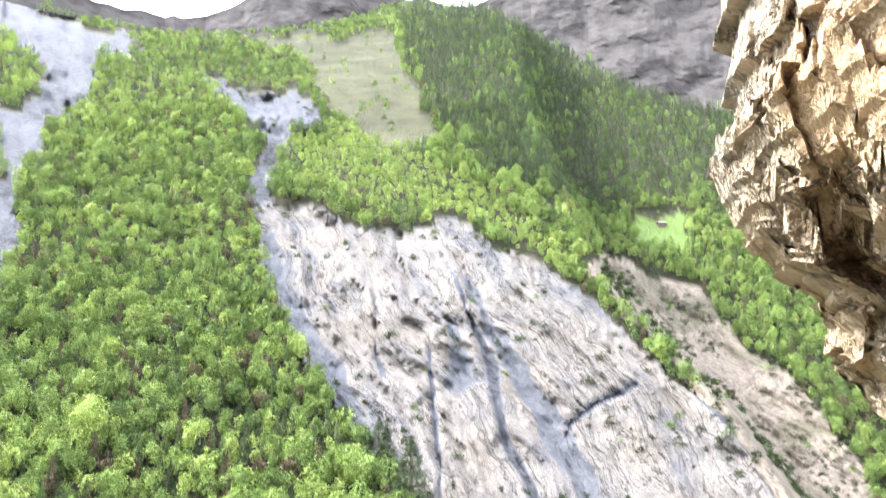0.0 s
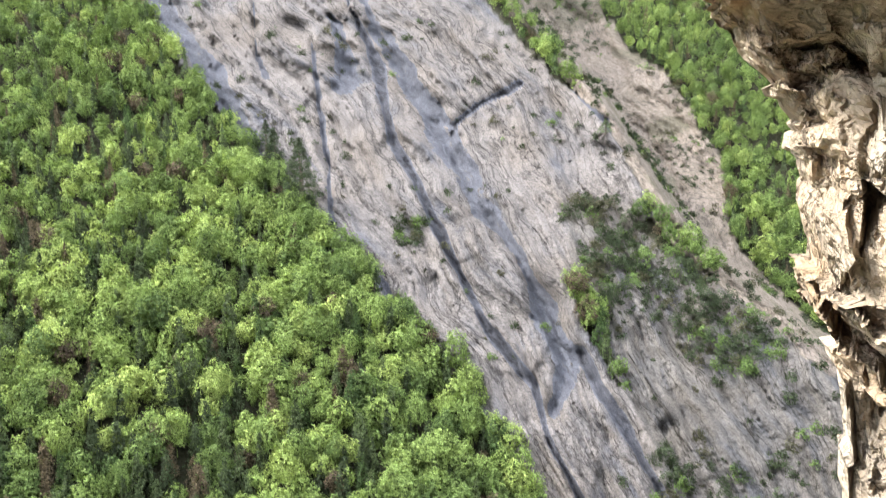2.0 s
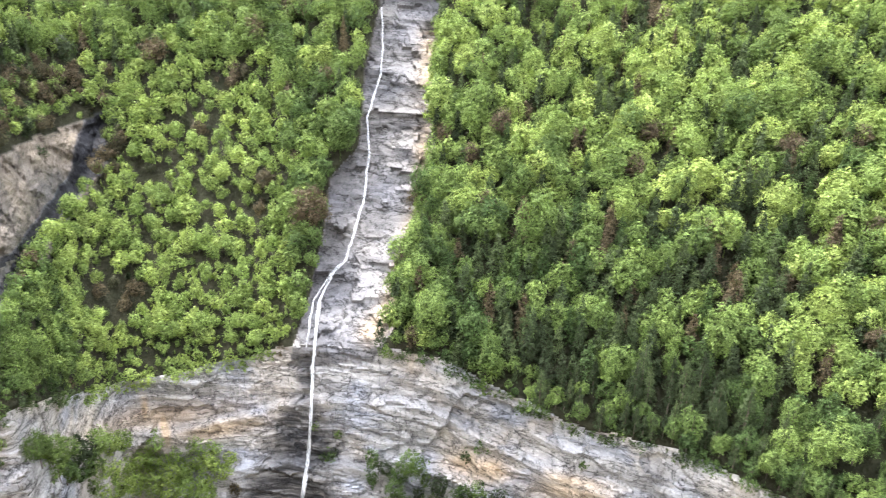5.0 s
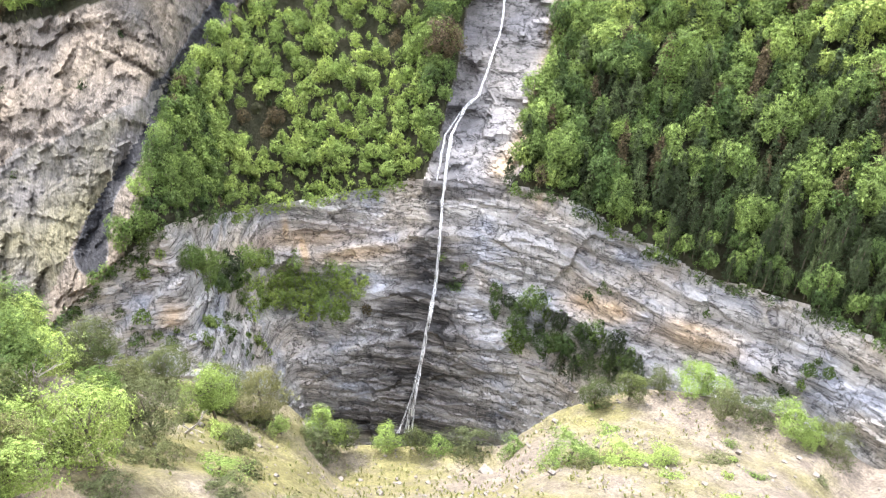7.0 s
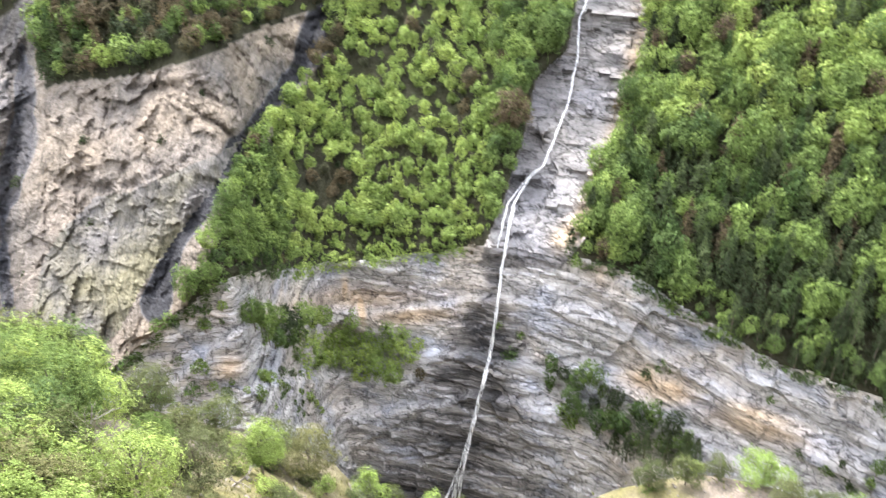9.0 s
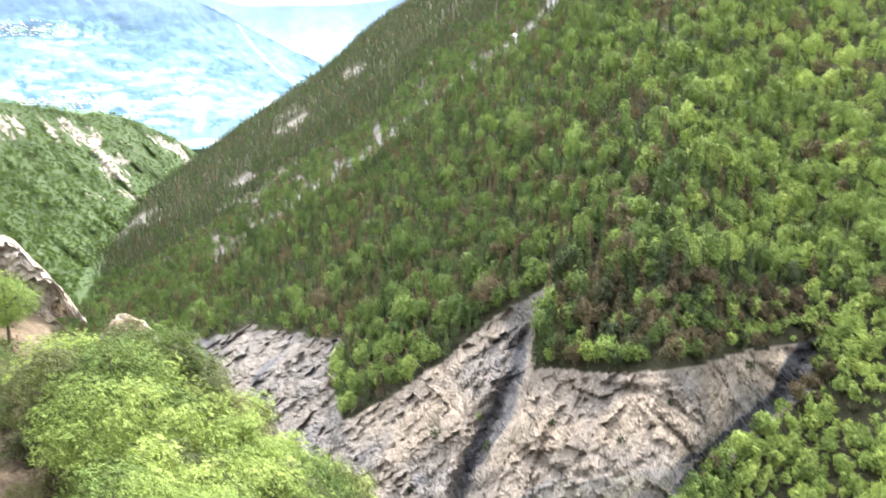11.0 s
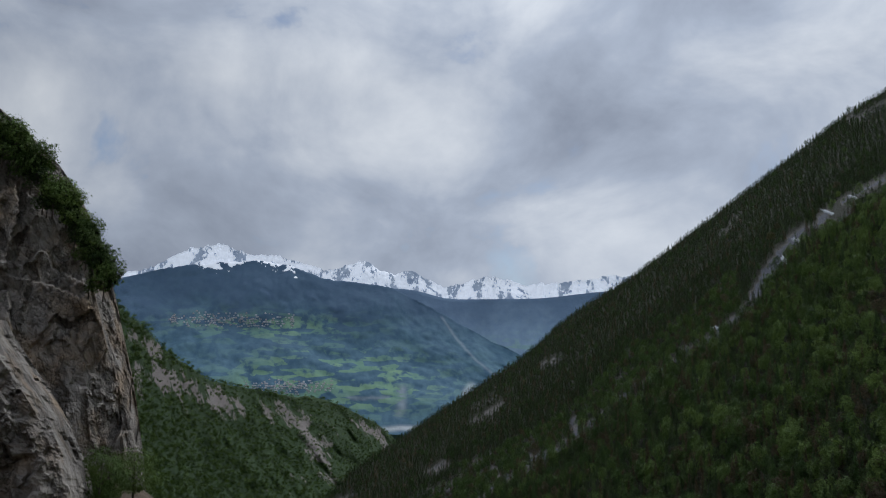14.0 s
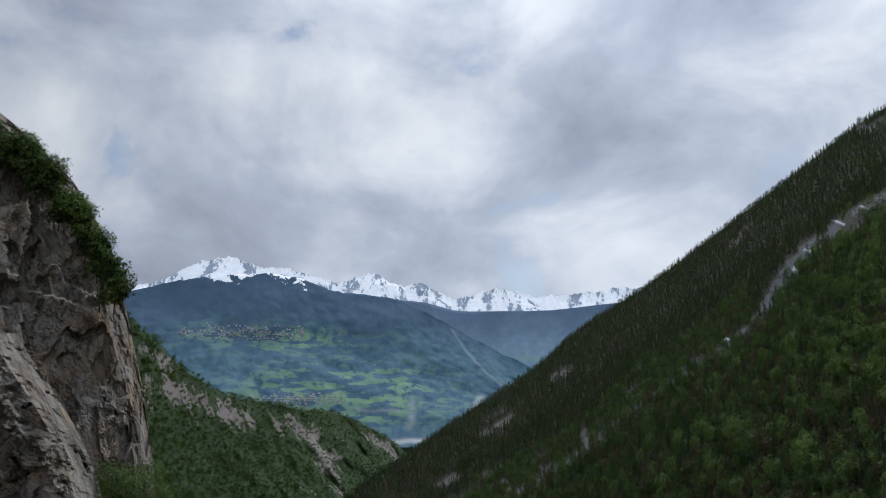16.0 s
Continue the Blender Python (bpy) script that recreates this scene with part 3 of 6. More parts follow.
BADLANDS = [(56.9, -15.7), (57.7, -19.7), (60.3, -23.1), (64, -26.8), (67.5, -31), (70, -34), (73.9, -37), (80, -42), (92, -42), (89.5, -26),
            (90.6, -22.6), (83.7, -19.4), (79.4, -16.2), (74.2, -13.2), (75.3, -15.4), (76.5, -19.5), (72.8, -19.5), (67.8, -19.2), (61.9, -17.6)]
GREY_BANK = [(101.5, -16.6), (96.8, -15.8), (89.9, -17.3), (91.4, -20.6), (89.5, -26), (92, -42), (108, -42), (104, -20)]
LIP = [(-50, -44), (-17.8, -44), (-16.4, -31), (-13, -31.5), (-9.5, -34.5), (-7.5, -38.5), (4.4, -38.8), (12, -38.1), (21.6, -37.8), (29, -35.8),
       (34.2, -33.9), (45.6, -33.2), (52, -33.8), (61.8, -34), (67, -33.5), (73.7, -36.3), (80, -39), (140, -40)]
SKYLINE = [(-50, 17), (-20, 17.5), (-15, 19.1), (-9, 22.6), (-2.8, 25.8), (4, 25.8), (6, 24.8), (10, 24), (15, 23.2), (20, 22.6), (30, 23), (45, 24.5), (57, 22),
           (65.8, 18.3), (68.8, 17.0), (75.4, 12.6), (79.2, 10.0), (83.2, 7.2), (87.2, 4.9), (91.2, 1.5), (95.2, -0.9), (99.2, -3.6), (104, -6.8), (110, -11), (140, -16)]
RISE = [(-50, 0.52), (-20, 0.60), (0, 0.64), (30, 0.60), (45, 0.55), (57, 0.48), (65.8, 0.44), (75.4, 0.326), (83, 0.23), (91, 0.13), (99, 0.04), (104, 0.0), (110, -0.06), (140, -0.12)]
CHUTE = [(58, 17), (62.9, 14.5), (69.1, 11.5), (72.3, 9.2), (75.2, 5.3), (77.5, 3.2), (83.4, -0.4), (87.4, -3.9), (92.3, -6.6), (97.9, -10.4), (104, -14)]
RILLS = [([(0.8, 10.2), (-1, 6.4), (-2.9, 2.4), (-3.4, -0.4), (-4.4, -4), (-6.8, -9.1), (-9.2, -14), (-11.1, -17.7), (-14.8, -21.7), (-16, -25.5), (-19.1, -30.2), (-21.2, -33), (-23, -43)], 0.40, 0.9),
         ([(-0.6, 9.6), (-2.6, 5.2), (-5.3, 0.3), (-8.1, -4.3), (-10.8, -8.8), (-13.3, -12.6), (-15.7, -17.6), (-17.1, -19.9), (-16.4, -23.1)], 0.8, 0.62),
         ([(12.9, 12.1), (11.8, 7.2), (9.6, 3.3), (7.3, -0.3), (6.2, -3.1), (5, -5.6), (1.5, -10)], 0.8, 0.66),
         ([(4.6, 6.1), (4.9, 2.5), (4.3, 0.5)], 0.16, 0.7), ([(1.3, 3.3), (0.8, -0.8), (0.2, -5.6), (-0.1, -10.3)], 0.2, 0.7)]
SIDE_RILLS = [([(-17.4, -17.9), (-19.9, -22), (-23.9, -27.7), (-24.9, -29.8)], 0.5, 0.8), ([(-8.2, -4), (-8.8, -2.7), (-11.2, -1.3), (-13.2, -0.2)], 0.14, 1.0),
         ([(2.1, -7.5), (0.6, -11), (-3.5, -14.5), (-5.7, -18.5)], 0.4, 0.7), ([(-0.2, 4.6), (-0.9, 2.5), (-1.0, 0.2)], 0.6, 0.62),
         ([(-11.5, 6.5), (-16, 0.5), (-20.5, -4.5), (-23.5, -9.5), (-27, -13.2), (-31, -15.7), (-35, -18.5)], 0.35, 0.8)]


def ground_range(az, el):
    """Plan distance of the bare slope at a bearing and height angle."""
    h = 209.0
    g = knots(az, RISE)
    te = np.tan(np.radians(el))
    r = h / np.maximum(g - te, 0.075)
    chute_el = knots(az, [(a, e) for a, e in CHUTE])
    near = smooth01((az - 58) / 10) * (1 - smooth01((el - chute_el + 0.4) / 1.2))
    r = r * (1 - 0.27 * near)
    ridge = knots(az, [(-50, -24), (-34.5, -17.9), (-26.8, -12.6), (-23.1, -8.2), (-19.2, -2.0), (-15.5, 1.5), (-11, 7), (-9, 12), (0, 30), (140, 40)])
    beyond = smooth01((el - ridge) / 1.6) * (1 - smooth01((az + 9) / 4))
    return r * (1 + 0.45 * beyond)


def lip_at(az):
    q = np.stack([az * 0.35, az * 0, az * 0], -1)
    return knots(az, LIP) + 0.55 * fbm(q, 4, 0.5, seed=15)


def cells(p, seed):
    """Blocky facets: a value and a tilt for each cell of a jittered lattice."""
    p = np.asarray(p, np.float64)
    i0 = np.floor(p).astype(np.int64)
    best, val = np.full(p.shape[:-1], 1e9), np.zeros(p.shape[:-1])
    for dx in (-1, 0, 1):
        for dy in (-1, 0, 1):
            for dz in (-1, 0, 1):
                i = i0 + np.array([dx, dy, dz])
                n = i[..., 0] * 374761393 + i[..., 1] * 668265263 + i[..., 2] * 1440662683 + seed * 974711
                h = []
                for k in range(5):
                    n = (n ^ (n >> 13)) * 1274126177
                    n = n ^ (n >> 16)
                    h.append((n & 0xFFFF) / 65535.0)
                d = p - i - np.stack(h[:3], -1)
                q = (d * d).sum(-1)
                v = 2 * h[3] - 1 + (d * (np.stack([h[4], h[0], h[1]], -1) - 0.5)).sum(-1) * 2.4
                val = np.where(q < best, v, val)
                best = np.minimum(best, q)
    return val


def wall_range(az, el):
    """Plan distance of the whole opposite side: the slope above the lip, the gorge wall below it."""
    lip = lip_at(az)
    r = ground_range(az, np.maximum(el, lip))
    down = np.maximum(lip - el, 0)
    r = r * (1 - 0.004 * down)
    for at, deep in ((3.2, 0.020), (7.2, 0.022), (10.5, 0.02)):
        wob = 1.2 * fbm(np.stack([az * 0.11, np.full_like(az, at), np.zeros_like(az)], -1), 3, seed=5)
        r = r * (1 - deep * smooth01((down - at - wob) / 0.7))
    return r


def axis(*spans):
    out = [np.arange(a, b, s) for a, b, s in spans]
    return np.concatenate(out + [[spans[-1][1]]])


def build_mountainside():
    az1 = axis((-50, -26, 0.3), (-26, 16, 0.17), (16, 32, 0.2), (32, 47, 0.16), (47, 56, 0.2), (56, 86, 0.16), (86, 104, 0.24), (104, 140, 0.5))
    v = axis((0.05, 0.30, 0.0018), (0.30, 0.76, 0.0028), (0.76, 1.0, 0.0045))
    az = np.repeat(az1, len(v)).reshape(len(az1), len(v))
    top = knots(az, SKYLINE)
    el = -57 + v[None, :] * (top + 57)
    # ragged edges for the zones
    base = place(az, el, ground_range(az, el))
    wob = fbm(base * 0.045, 4, seed=3)
    wob2 = fbm(base * 0.045 + 50, 4, seed=9)
    broad = fbm(np.stack([az * 0.8, el * 0.8, az * 0], -1), 4, 0.6, seed=16)
    sa, se = az + 0.7 * wob + 0.7 * broad * (el > 8), el + 0.7 * wob2 + 0.6 * broad * (el > 8)
    marl = inside(MARL, sa, se) | inside(UPPER_MARL, sa, se) | inside(SCREE_LEFT, sa, se)
    bed = inside(STREAM_BED, az + 0.25 * wob, el + 0.3 * wob2)
    bad = inside(BADLANDS, sa, se)
    bank = inside(GREY_BANK, sa, se)
    bushy = inside(BUSHY, sa, se)
    pink = (inside(PINK, sa, se) | inside(TAN_SLOPE, sa, se)) & ~marl
    grass = inside(UPPER_GRASS, sa, se) | inside(MEADOW, sa, se)
    lawn = inside([(-13.4, 11.0), (-17.2, 11.1), (-17.2, 8.3), (-14.0, 8.6)], sa, se)
    over = el - knots(az, CHUTE)
    chute = (over > 0.0) & (over < 0.2 + 0.5 * np.clip(broad + 0.25, 0, 1) + 0.9 * np.exp(-((az - 73.6) / 1.8) ** 2)) & (az > 62) & (az < 99) & ((broad > -0.25) | (az < 77))
    chute = chute | ((over > -1.1) & (over < -0.75 + 0.4 * broad) & (az > 62) & (az < 71))
    outcrop = (az > 60) & (over > 1.6) & (fbm(base * np.array([0.006, 0.006, 0.012]), 4, seed=18) > 0.42)
    outcrop = outcrop | ((az > 83) & (az < 99) & (over > -0.3) & (over < 1.6) & (broad > 0.24))
    lip = lip_at(az)
    cliff = el < lip
    # relief
    r = wall_range(az, el)
    p = place(az, el, r)
    soft = fbm(p * 0.012, 5, seed=1)
    rough = fbm(p * 0.06, 5, seed=2)
    rel = 0.018 * soft + 0.006 * rough
    bare = marl | bad | bank | bushy | pink
    flow_q = az * 0.8 - el * np.where(az < 30, 0.55, -0.35) + 2.2 * soft + 0.5 * rough
    ridges = fbm(np.stack([flow_q * 0.9, el * 0.07, np.zeros_like(az)], -1), 4, 0.55, seed=7, ridged=True)
    wide_ridges = fbm(np.stack([flow_q * 0.38, el * 0.04, np.full_like(az, 3.0)], -1), 3, 0.5, seed=17, ridged=True)
    fineridge = fbm(np.stack([flow_q * 3.1, el * 0.25, np.ones_like(az)], -1), 4, 0.55, seed=8, ridged=True)
    lumps = fbm(p * 0.03, 5, 0.55, seed=14, ridged=True)
    rel = rel + (bare - 0.65 * (bad | bank)) * (0.030 * (0.2 - wide_ridges) + 0.016 * (0.3 - ridges) + 0.009 * (0.2 - fineridge) - 0.009 * lumps - 0.003 * cells(p * 0.07, 6))
    scree = np.zeros_like(az)
    scree = np.where(chute, 0.62, scree)
    scree = np.where(inside(UPPER_MARL, sa, se) | inside(SCREE_LEFT, sa, se), 0.74 + 0.3 * wob, scree)
    for line, wide, dark in RILLS + SIDE_RILLS:
        d, s = near_line(line, az + 0.45 * wob, el + 0.45 * wob2)
        w = wide * (0.7 + 0.6 * s) * np.clip(1 + 0.9 * rough + 0.9 * soft + 0.5 * wob2, 0.25, 2.2)
        start = smooth01(np.minimum(s * 10, 1))
        rel = rel + 0.018 * (0.4 + wide) * np.exp(-(d / w) ** 2) * start
        scree = np.maximum(scree, dark * smooth01((1.35 - d / w) / 0.7) * start)
    edge_d, edge_s = near_line([(57.0, -15.7), (58.7, -19.5), (61.4, -22.4), (63.8, -24.6), (67.4, -28), (70.6, -31), (73.4, -34.4)], az + 0.3 * wob, el + 0.2 * wob2)
    fan = inside([(80, -30), (78.1, -28.4), (75.3, -26.9), (72.2, -26.8), (65.9, -25.6), (64.0, -24.6), (66.3, -27.2), (72.4, -32.0), (76.4, -35.6), (82, -38), (84, -36)], az + 0.3 * wob, el + 0.3 * wob2)
    # undercut brows above the fan
    brow = np.zeros_like(az)
    for brow_line, wide in (([(71.0, -20.3), (68.3, -20.7)], 0.3), ([(67.6, -22.5), (65.0, -24.4)], 0.25), ([(77.4, -25.3), (75.0, -26.4), (72.4, -26.5)], 0.35), ([(66.5, -21.5), (64.5, -22.6)], 0.2)):
        d, _ = near_line(brow_line, az + 0.5 * wob, el + 0.5 * wob2)
        brow = np.maximum(brow, np.exp(-(d / wide) ** 2))
    slot_d, slot_s = near_line([(77, -17), (78.2, -21), (81, -26), (82.7, -30.5), (84, -36)], az + 0.3 * wob, el)
    scree = np.maximum(scree, 1.15 * smooth01((0.9 + 0.9 * wob + 0.5 * rough - edge_d) / 0.3) * (az > 50))
    scree = np.maximum(scree, 0.85 * smooth01((0.85 + 1.2 * wob + 0.5 * rough - slot_d) / 0.4))
    rel = rel + 0.06 * np.exp(-(slot_d / 0.9) ** 2) + 0.02 * np.exp(-(edge_d / 0.8) ** 2) + 0.012 * brow + 0.03 * bed * smooth01((el - lip) / 3.0)
    beds = fbm(np.stack([p[..., 0] * 0.02, p[..., 1] * 0.02, p[..., 2] * 0.33 + 0.04 * p[..., 0]], -1), 4, 0.55, seed=11)
    beds2 = fbm(np.stack([p[..., 0] * 0.012, p[..., 1] * 0.012, p[..., 2] * 0.13], -1), 3, 0.5, seed=38)
    blocks = fbm(p * np.array([0.12, 0.12, 0.2]), 4, 0.55, seed=12, ridged=True)
    facets = cells(np.stack([p[..., 0] * 0.10, p[..., 1] * 0.10, p[..., 2] * 0.2], -1), 3)
    big_facets = cells(p * 0.035, 4)
    rel = np.where(cliff, 0.004 * beds + 0.003 * np.floor(beds * 7) / 7 + 0.004 * np.floor(beds2 * 5) / 5 + 0.003 * blocks + 0.02 * soft + 0.005 * facets + 0.008 * big_facets, rel)
    bedstep = fbm(np.stack([p[..., 0] * 0.03, p[..., 1] * 0.03, p[..., 2] * 0.22], -1), 4, 0.6, seed=13)
    rel = np.where(bed & ~cliff, rel + 0.022 * bedstep + 0.007 * cells(p * np.array([0.12, 0.12, 0.25]), 31), rel)
    crag = cells(p * np.array([0.045, 0.045, 0.06]), 32) + 0.5 * cells(p * 0.13, 33)
    rel = np.where((bad | bank) & ~cliff, rel + 0.006 * crag + 0.006 * cells(p * 0.1, 34) + 0.003 * cells(p * np.array([0.3, 0.3, 0.18]), 37) - 0.012 * lumps, rel)
    r = r * (1 + rel)
    verts = place(az, el, r)
    # the far side of the crest falls away
    extra = []
    for k, (fr, dz) in enumerate(((1.04, -12), (1.12, -60), (1.3, -260))):
        q = verts[:, -1].copy() * np.array([fr, fr, 1.0])
        q[:, 2] += dz
        extra.append(q[:, None])
    verts = np.concatenate([verts] + extra, 1)
    nu, nv = verts.shape[:2]
    pad = lambda a: np.concatenate([a, np.repeat(a[:, -1:], 3, 1)], 1).ravel()
    flat = verts.reshape(-1, 3)
    zone = np.zeros((nu * nv, 4), np.float32)
    zone[:, 0] = pad((marl | bad | bank | bed | chute | outcrop).astype(float) + 0.75 * bushy)
    zone[:, 1] = pad(pink * 0.85 + bad * smooth01(0.5 + 1.2 * wob))
    zone[:, 2] = pad(grass.astype(float) + 0.45 * (pink & (wob2 > 0.15)))
    zone[:, 1] *= 1 - np.clip(pad(scree * (az > 50)), 0, 1)
    zone = np.clip(zone, 0, 1)
    zone[:, 3] = 1
    wet_d, wet_s = near_line([(44.2, -33.6), (45.2, -40), (47, -46), (47.5, -56)], az, el)
    wet = pad(0.9 * np.clip(np.exp(-(wet_d / (1.0 + 9.5 * np.clip(-36 - el, 0, 20) / 12)) ** 2) * (1.0 + 1.1 * beds), 0, 1) * cliff)
    warm = 0.0 * az
    for ca, ce, wa, we, k in ((30.5, -41.3, 2.0, 0.9, 1.0), (20.5, -41.6, 3.0, 0.5, 0.9), (52, -38.0, 4.5, 0.7, 0.9), (56.4, -37.3, 0.5, 1.3, 1.2), (20.5, -42.4, 4.6, 0.8, 0.8), (28.2, -41.5, 2.6, 0.9, 1.0), (57, -36.6, 7.0, 0.9, 0.75), (57.9, -36.2, 0.4, 0.9, 1.2), (68.5, -40.0, 1.2, 0.7, 0.8), (35.5, -31, 0.7, 3.5, 0.9)):
        warm = np.maximum(warm, k * np.exp(-((az - ca + 0.8 * wob) / wa) ** 2 - ((el - ce + 0.5 * wob2) / we) ** 2))
    strip_d, strip_s = near_line([(34.5, -12), (34.8, -22), (35.3, -24.6), (36.1, -27.8), (37.8, -31.3), (39.2, -32.6)], az + 0.3 * wob, el)
    warm = np.maximum(warm, 1.0 * np.exp(-(strip_d / 0.85) ** 2))
    warm = pad(warm)
    wet = np.maximum(wet, pad(0.42 * bed * (el > lip - 1) * np.clip(0.9 + bedstep, 0, 1.5)))
    faces = grid_faces(nu, nv)
    is_cliff = pad((cliff | (bed & (el < -9))).astype(float)).astype(bool)[faces].mean(1) > 0.5
    craggy = pad((bad | bank).astype(float)).astype(bool)[faces].mean(1) > 0.5
    made = []
    for name, pick, mat in (("ground", ~is_cliff, SLOPE), ("cliff", is_cliff, GORGE_ROCK)):
        f = faces[pick]
        used = np.unique(f)
        back = np.zeros(len(flat), np.int64)
        back[used] = np.arange(len(used))
        ob = mesh_object(name, flat[used], back[f], mat, smooth=~(craggy | is_cliff)[pick])
        put_attr(ob, "zone", "FLOAT_COLOR", zone[used])
        put_attr(ob, "scree", "FLOAT", pad(scree)[used])
        put_attr(ob, "fan", "FLOAT", pad(fan.astype(float))[used])
        put_attr(ob, "slab", "FLOAT", pad((bed & (el > lip - 2.2)).astype(float))[used])
        put_attr(ob, "lawn", "FLOAT", pad(lawn.astype(float))[used])
        put_attr(ob, "wet", "FLOAT", wet[used])
        put_attr(ob, "warm", "FLOAT", warm[used])
        put_attr(ob, "flow", "FLOAT_VECTOR", np.stack([pad(flow_q), pad(el), pad(az) * 0], -1)[used])
        made.append(ob)
    tagged(made[0], "forested mountainside with bare grey marl slopes and gullies", "mountain", kind="structure")
    tagged(made[1], "layered grey limestone gorge wall with wet dark streaks", "cliff", kind="structure")
    return dict(az=az, el=el, p=place(az, el, r), cliff=cliff, bare=bare | bed | chute | outcrop, bushy=bushy, pink=pink, grass=grass, bed=bed, marl=marl, bad=bad | bank,
                chute_el=knots(az, CHUTE), over=over, hill=inside(GREEN_HILL, az, el), conif=inside(CONIFERS, az + 1.6 * broad + 0.8 * wob, el + 1.3 * broad))


M = build_mountainside()


def surface_at(az, el):
    """A place on the opposite side, a little in front of it."""
    az, el = np.atleast_1d(np.asarray(az, float)), np.atleast_1d(np.asarray(el, float))
    ia = np.clip(np.searchsorted(M["az"][:, 0], az), 0, M["az"].shape[0] - 1)
    out = []
    for i, e in zip(ia, el):
        j = np.clip(np.searchsorted(M["el"][i], e), 0, M["el"].shape[1] - 1)
        out.append(M["p"][i, j])
    return np.array(out)


# ---- trees ----
rng = np.random.default_rng(4)


def crown_points(kind, n, rg):
    """Centres, outward directions and sizes of leaf clumps of a tree one metre tall."""
    if kind == "broad":
        lobes = 7
        c = np.stack([rg.normal(0, 0.16, lobes), rg.normal(0, 0.16, lobes), rg.uniform(0.42, 0.80, lobes)], -1)
        c[0] = (0, 0, 0.74)
        rad = rg.uniform(0.14, 0.24, lobes)
        k = rg.integers(0, lobes, n)
        d = rg.normal(0, 1, (n, 3))
        d[:, 2] = d[:, 2] * 0.8 + 0.35
        d /= np.linalg.norm(d, axis=1)[:, None]
        pos = c[k] + d * (rad[k] * rg.uniform(0.75, 1.08, n))[:, None] * np.array([1.15, 1.15, 0.85])
        return pos, d, 0.295 / math.sqrt(n / 60)
    if kind == "pine":
        z = 1 - rg.uniform(0, 1, n) ** 0.75 * 0.86
        a = rg.uniform(0, 2 * math.pi, n)
        tier = 0.5 + 0.5 * np.abs(np.sin(z * 21 + rg.uniform(0, 3)))
        rr = (1.02 - z) * 0.24 * (0.55 + 0.6 * tier) * rg.uniform(0.6, 1.1, n)
        pos = np.stack([rr * np.cos(a), rr * np.sin(a), z], -1)
        d = np.stack([np.cos(a), np.sin(a), np.full(n, 0.55)], -1)
        return pos, d / np.linalg.norm(d, axis=1)[:, None], 0.20 / math.sqrt(n / 60)
    a = rg.uniform(0, 2 * math.pi, n)  # shrub
    u = rg.uniform(0, 1, n)
    d = np.stack([np.cos(a) * np.sqrt(1 - u * u), np.sin(a) * np.sqrt(1 - u * u), u], -1)
    wob = 1 + 0.25 * np.sin(3 * a + rg.uniform(0, 6)) + 0.15 * np.sin(7 * u)
    pos = d * (rg.uniform(0.7, 1.05, n) * wob)[:, None] * np.array([0.62, 0.62, 0.9])
    return pos, d, 0.45 / math.sqrt(n / 60)


def clumps(pos, d, size, rg):
    """Irregular quads at the clump centres, facing roughly outward."""
    n = len(pos)
    d = d + rg.normal(0, 0.45, (n, 3))
    d /= np.linalg.norm(d, axis=1)[:, None]
    t = np.cross(d, rg.normal(0, 1, (n, 3)))
    t /= np.linalg.norm(t, axis=1)[:, None] + 1e-9
    b = np.cross(d, t)
    s = size * rg.uniform(0.6, 1.3, (n, 1))
    q = []
    for sx, sy in ((-1, -0.6), (1.0, -0.7), (0.1, 1.2)):
        j = rg.uniform(0.7, 1.25, (n, 2))
        q.append(pos + 0.62 * s * (sx * j[:, :1] * t + sy * j[:, 1:] * b) + d * s * rg.uniform(-0.2, 0.2, (n, 1)))
    v = np.stack(q, 1).reshape(-1, 3)
    return v, np.arange(3 * n).reshape(n, 3)


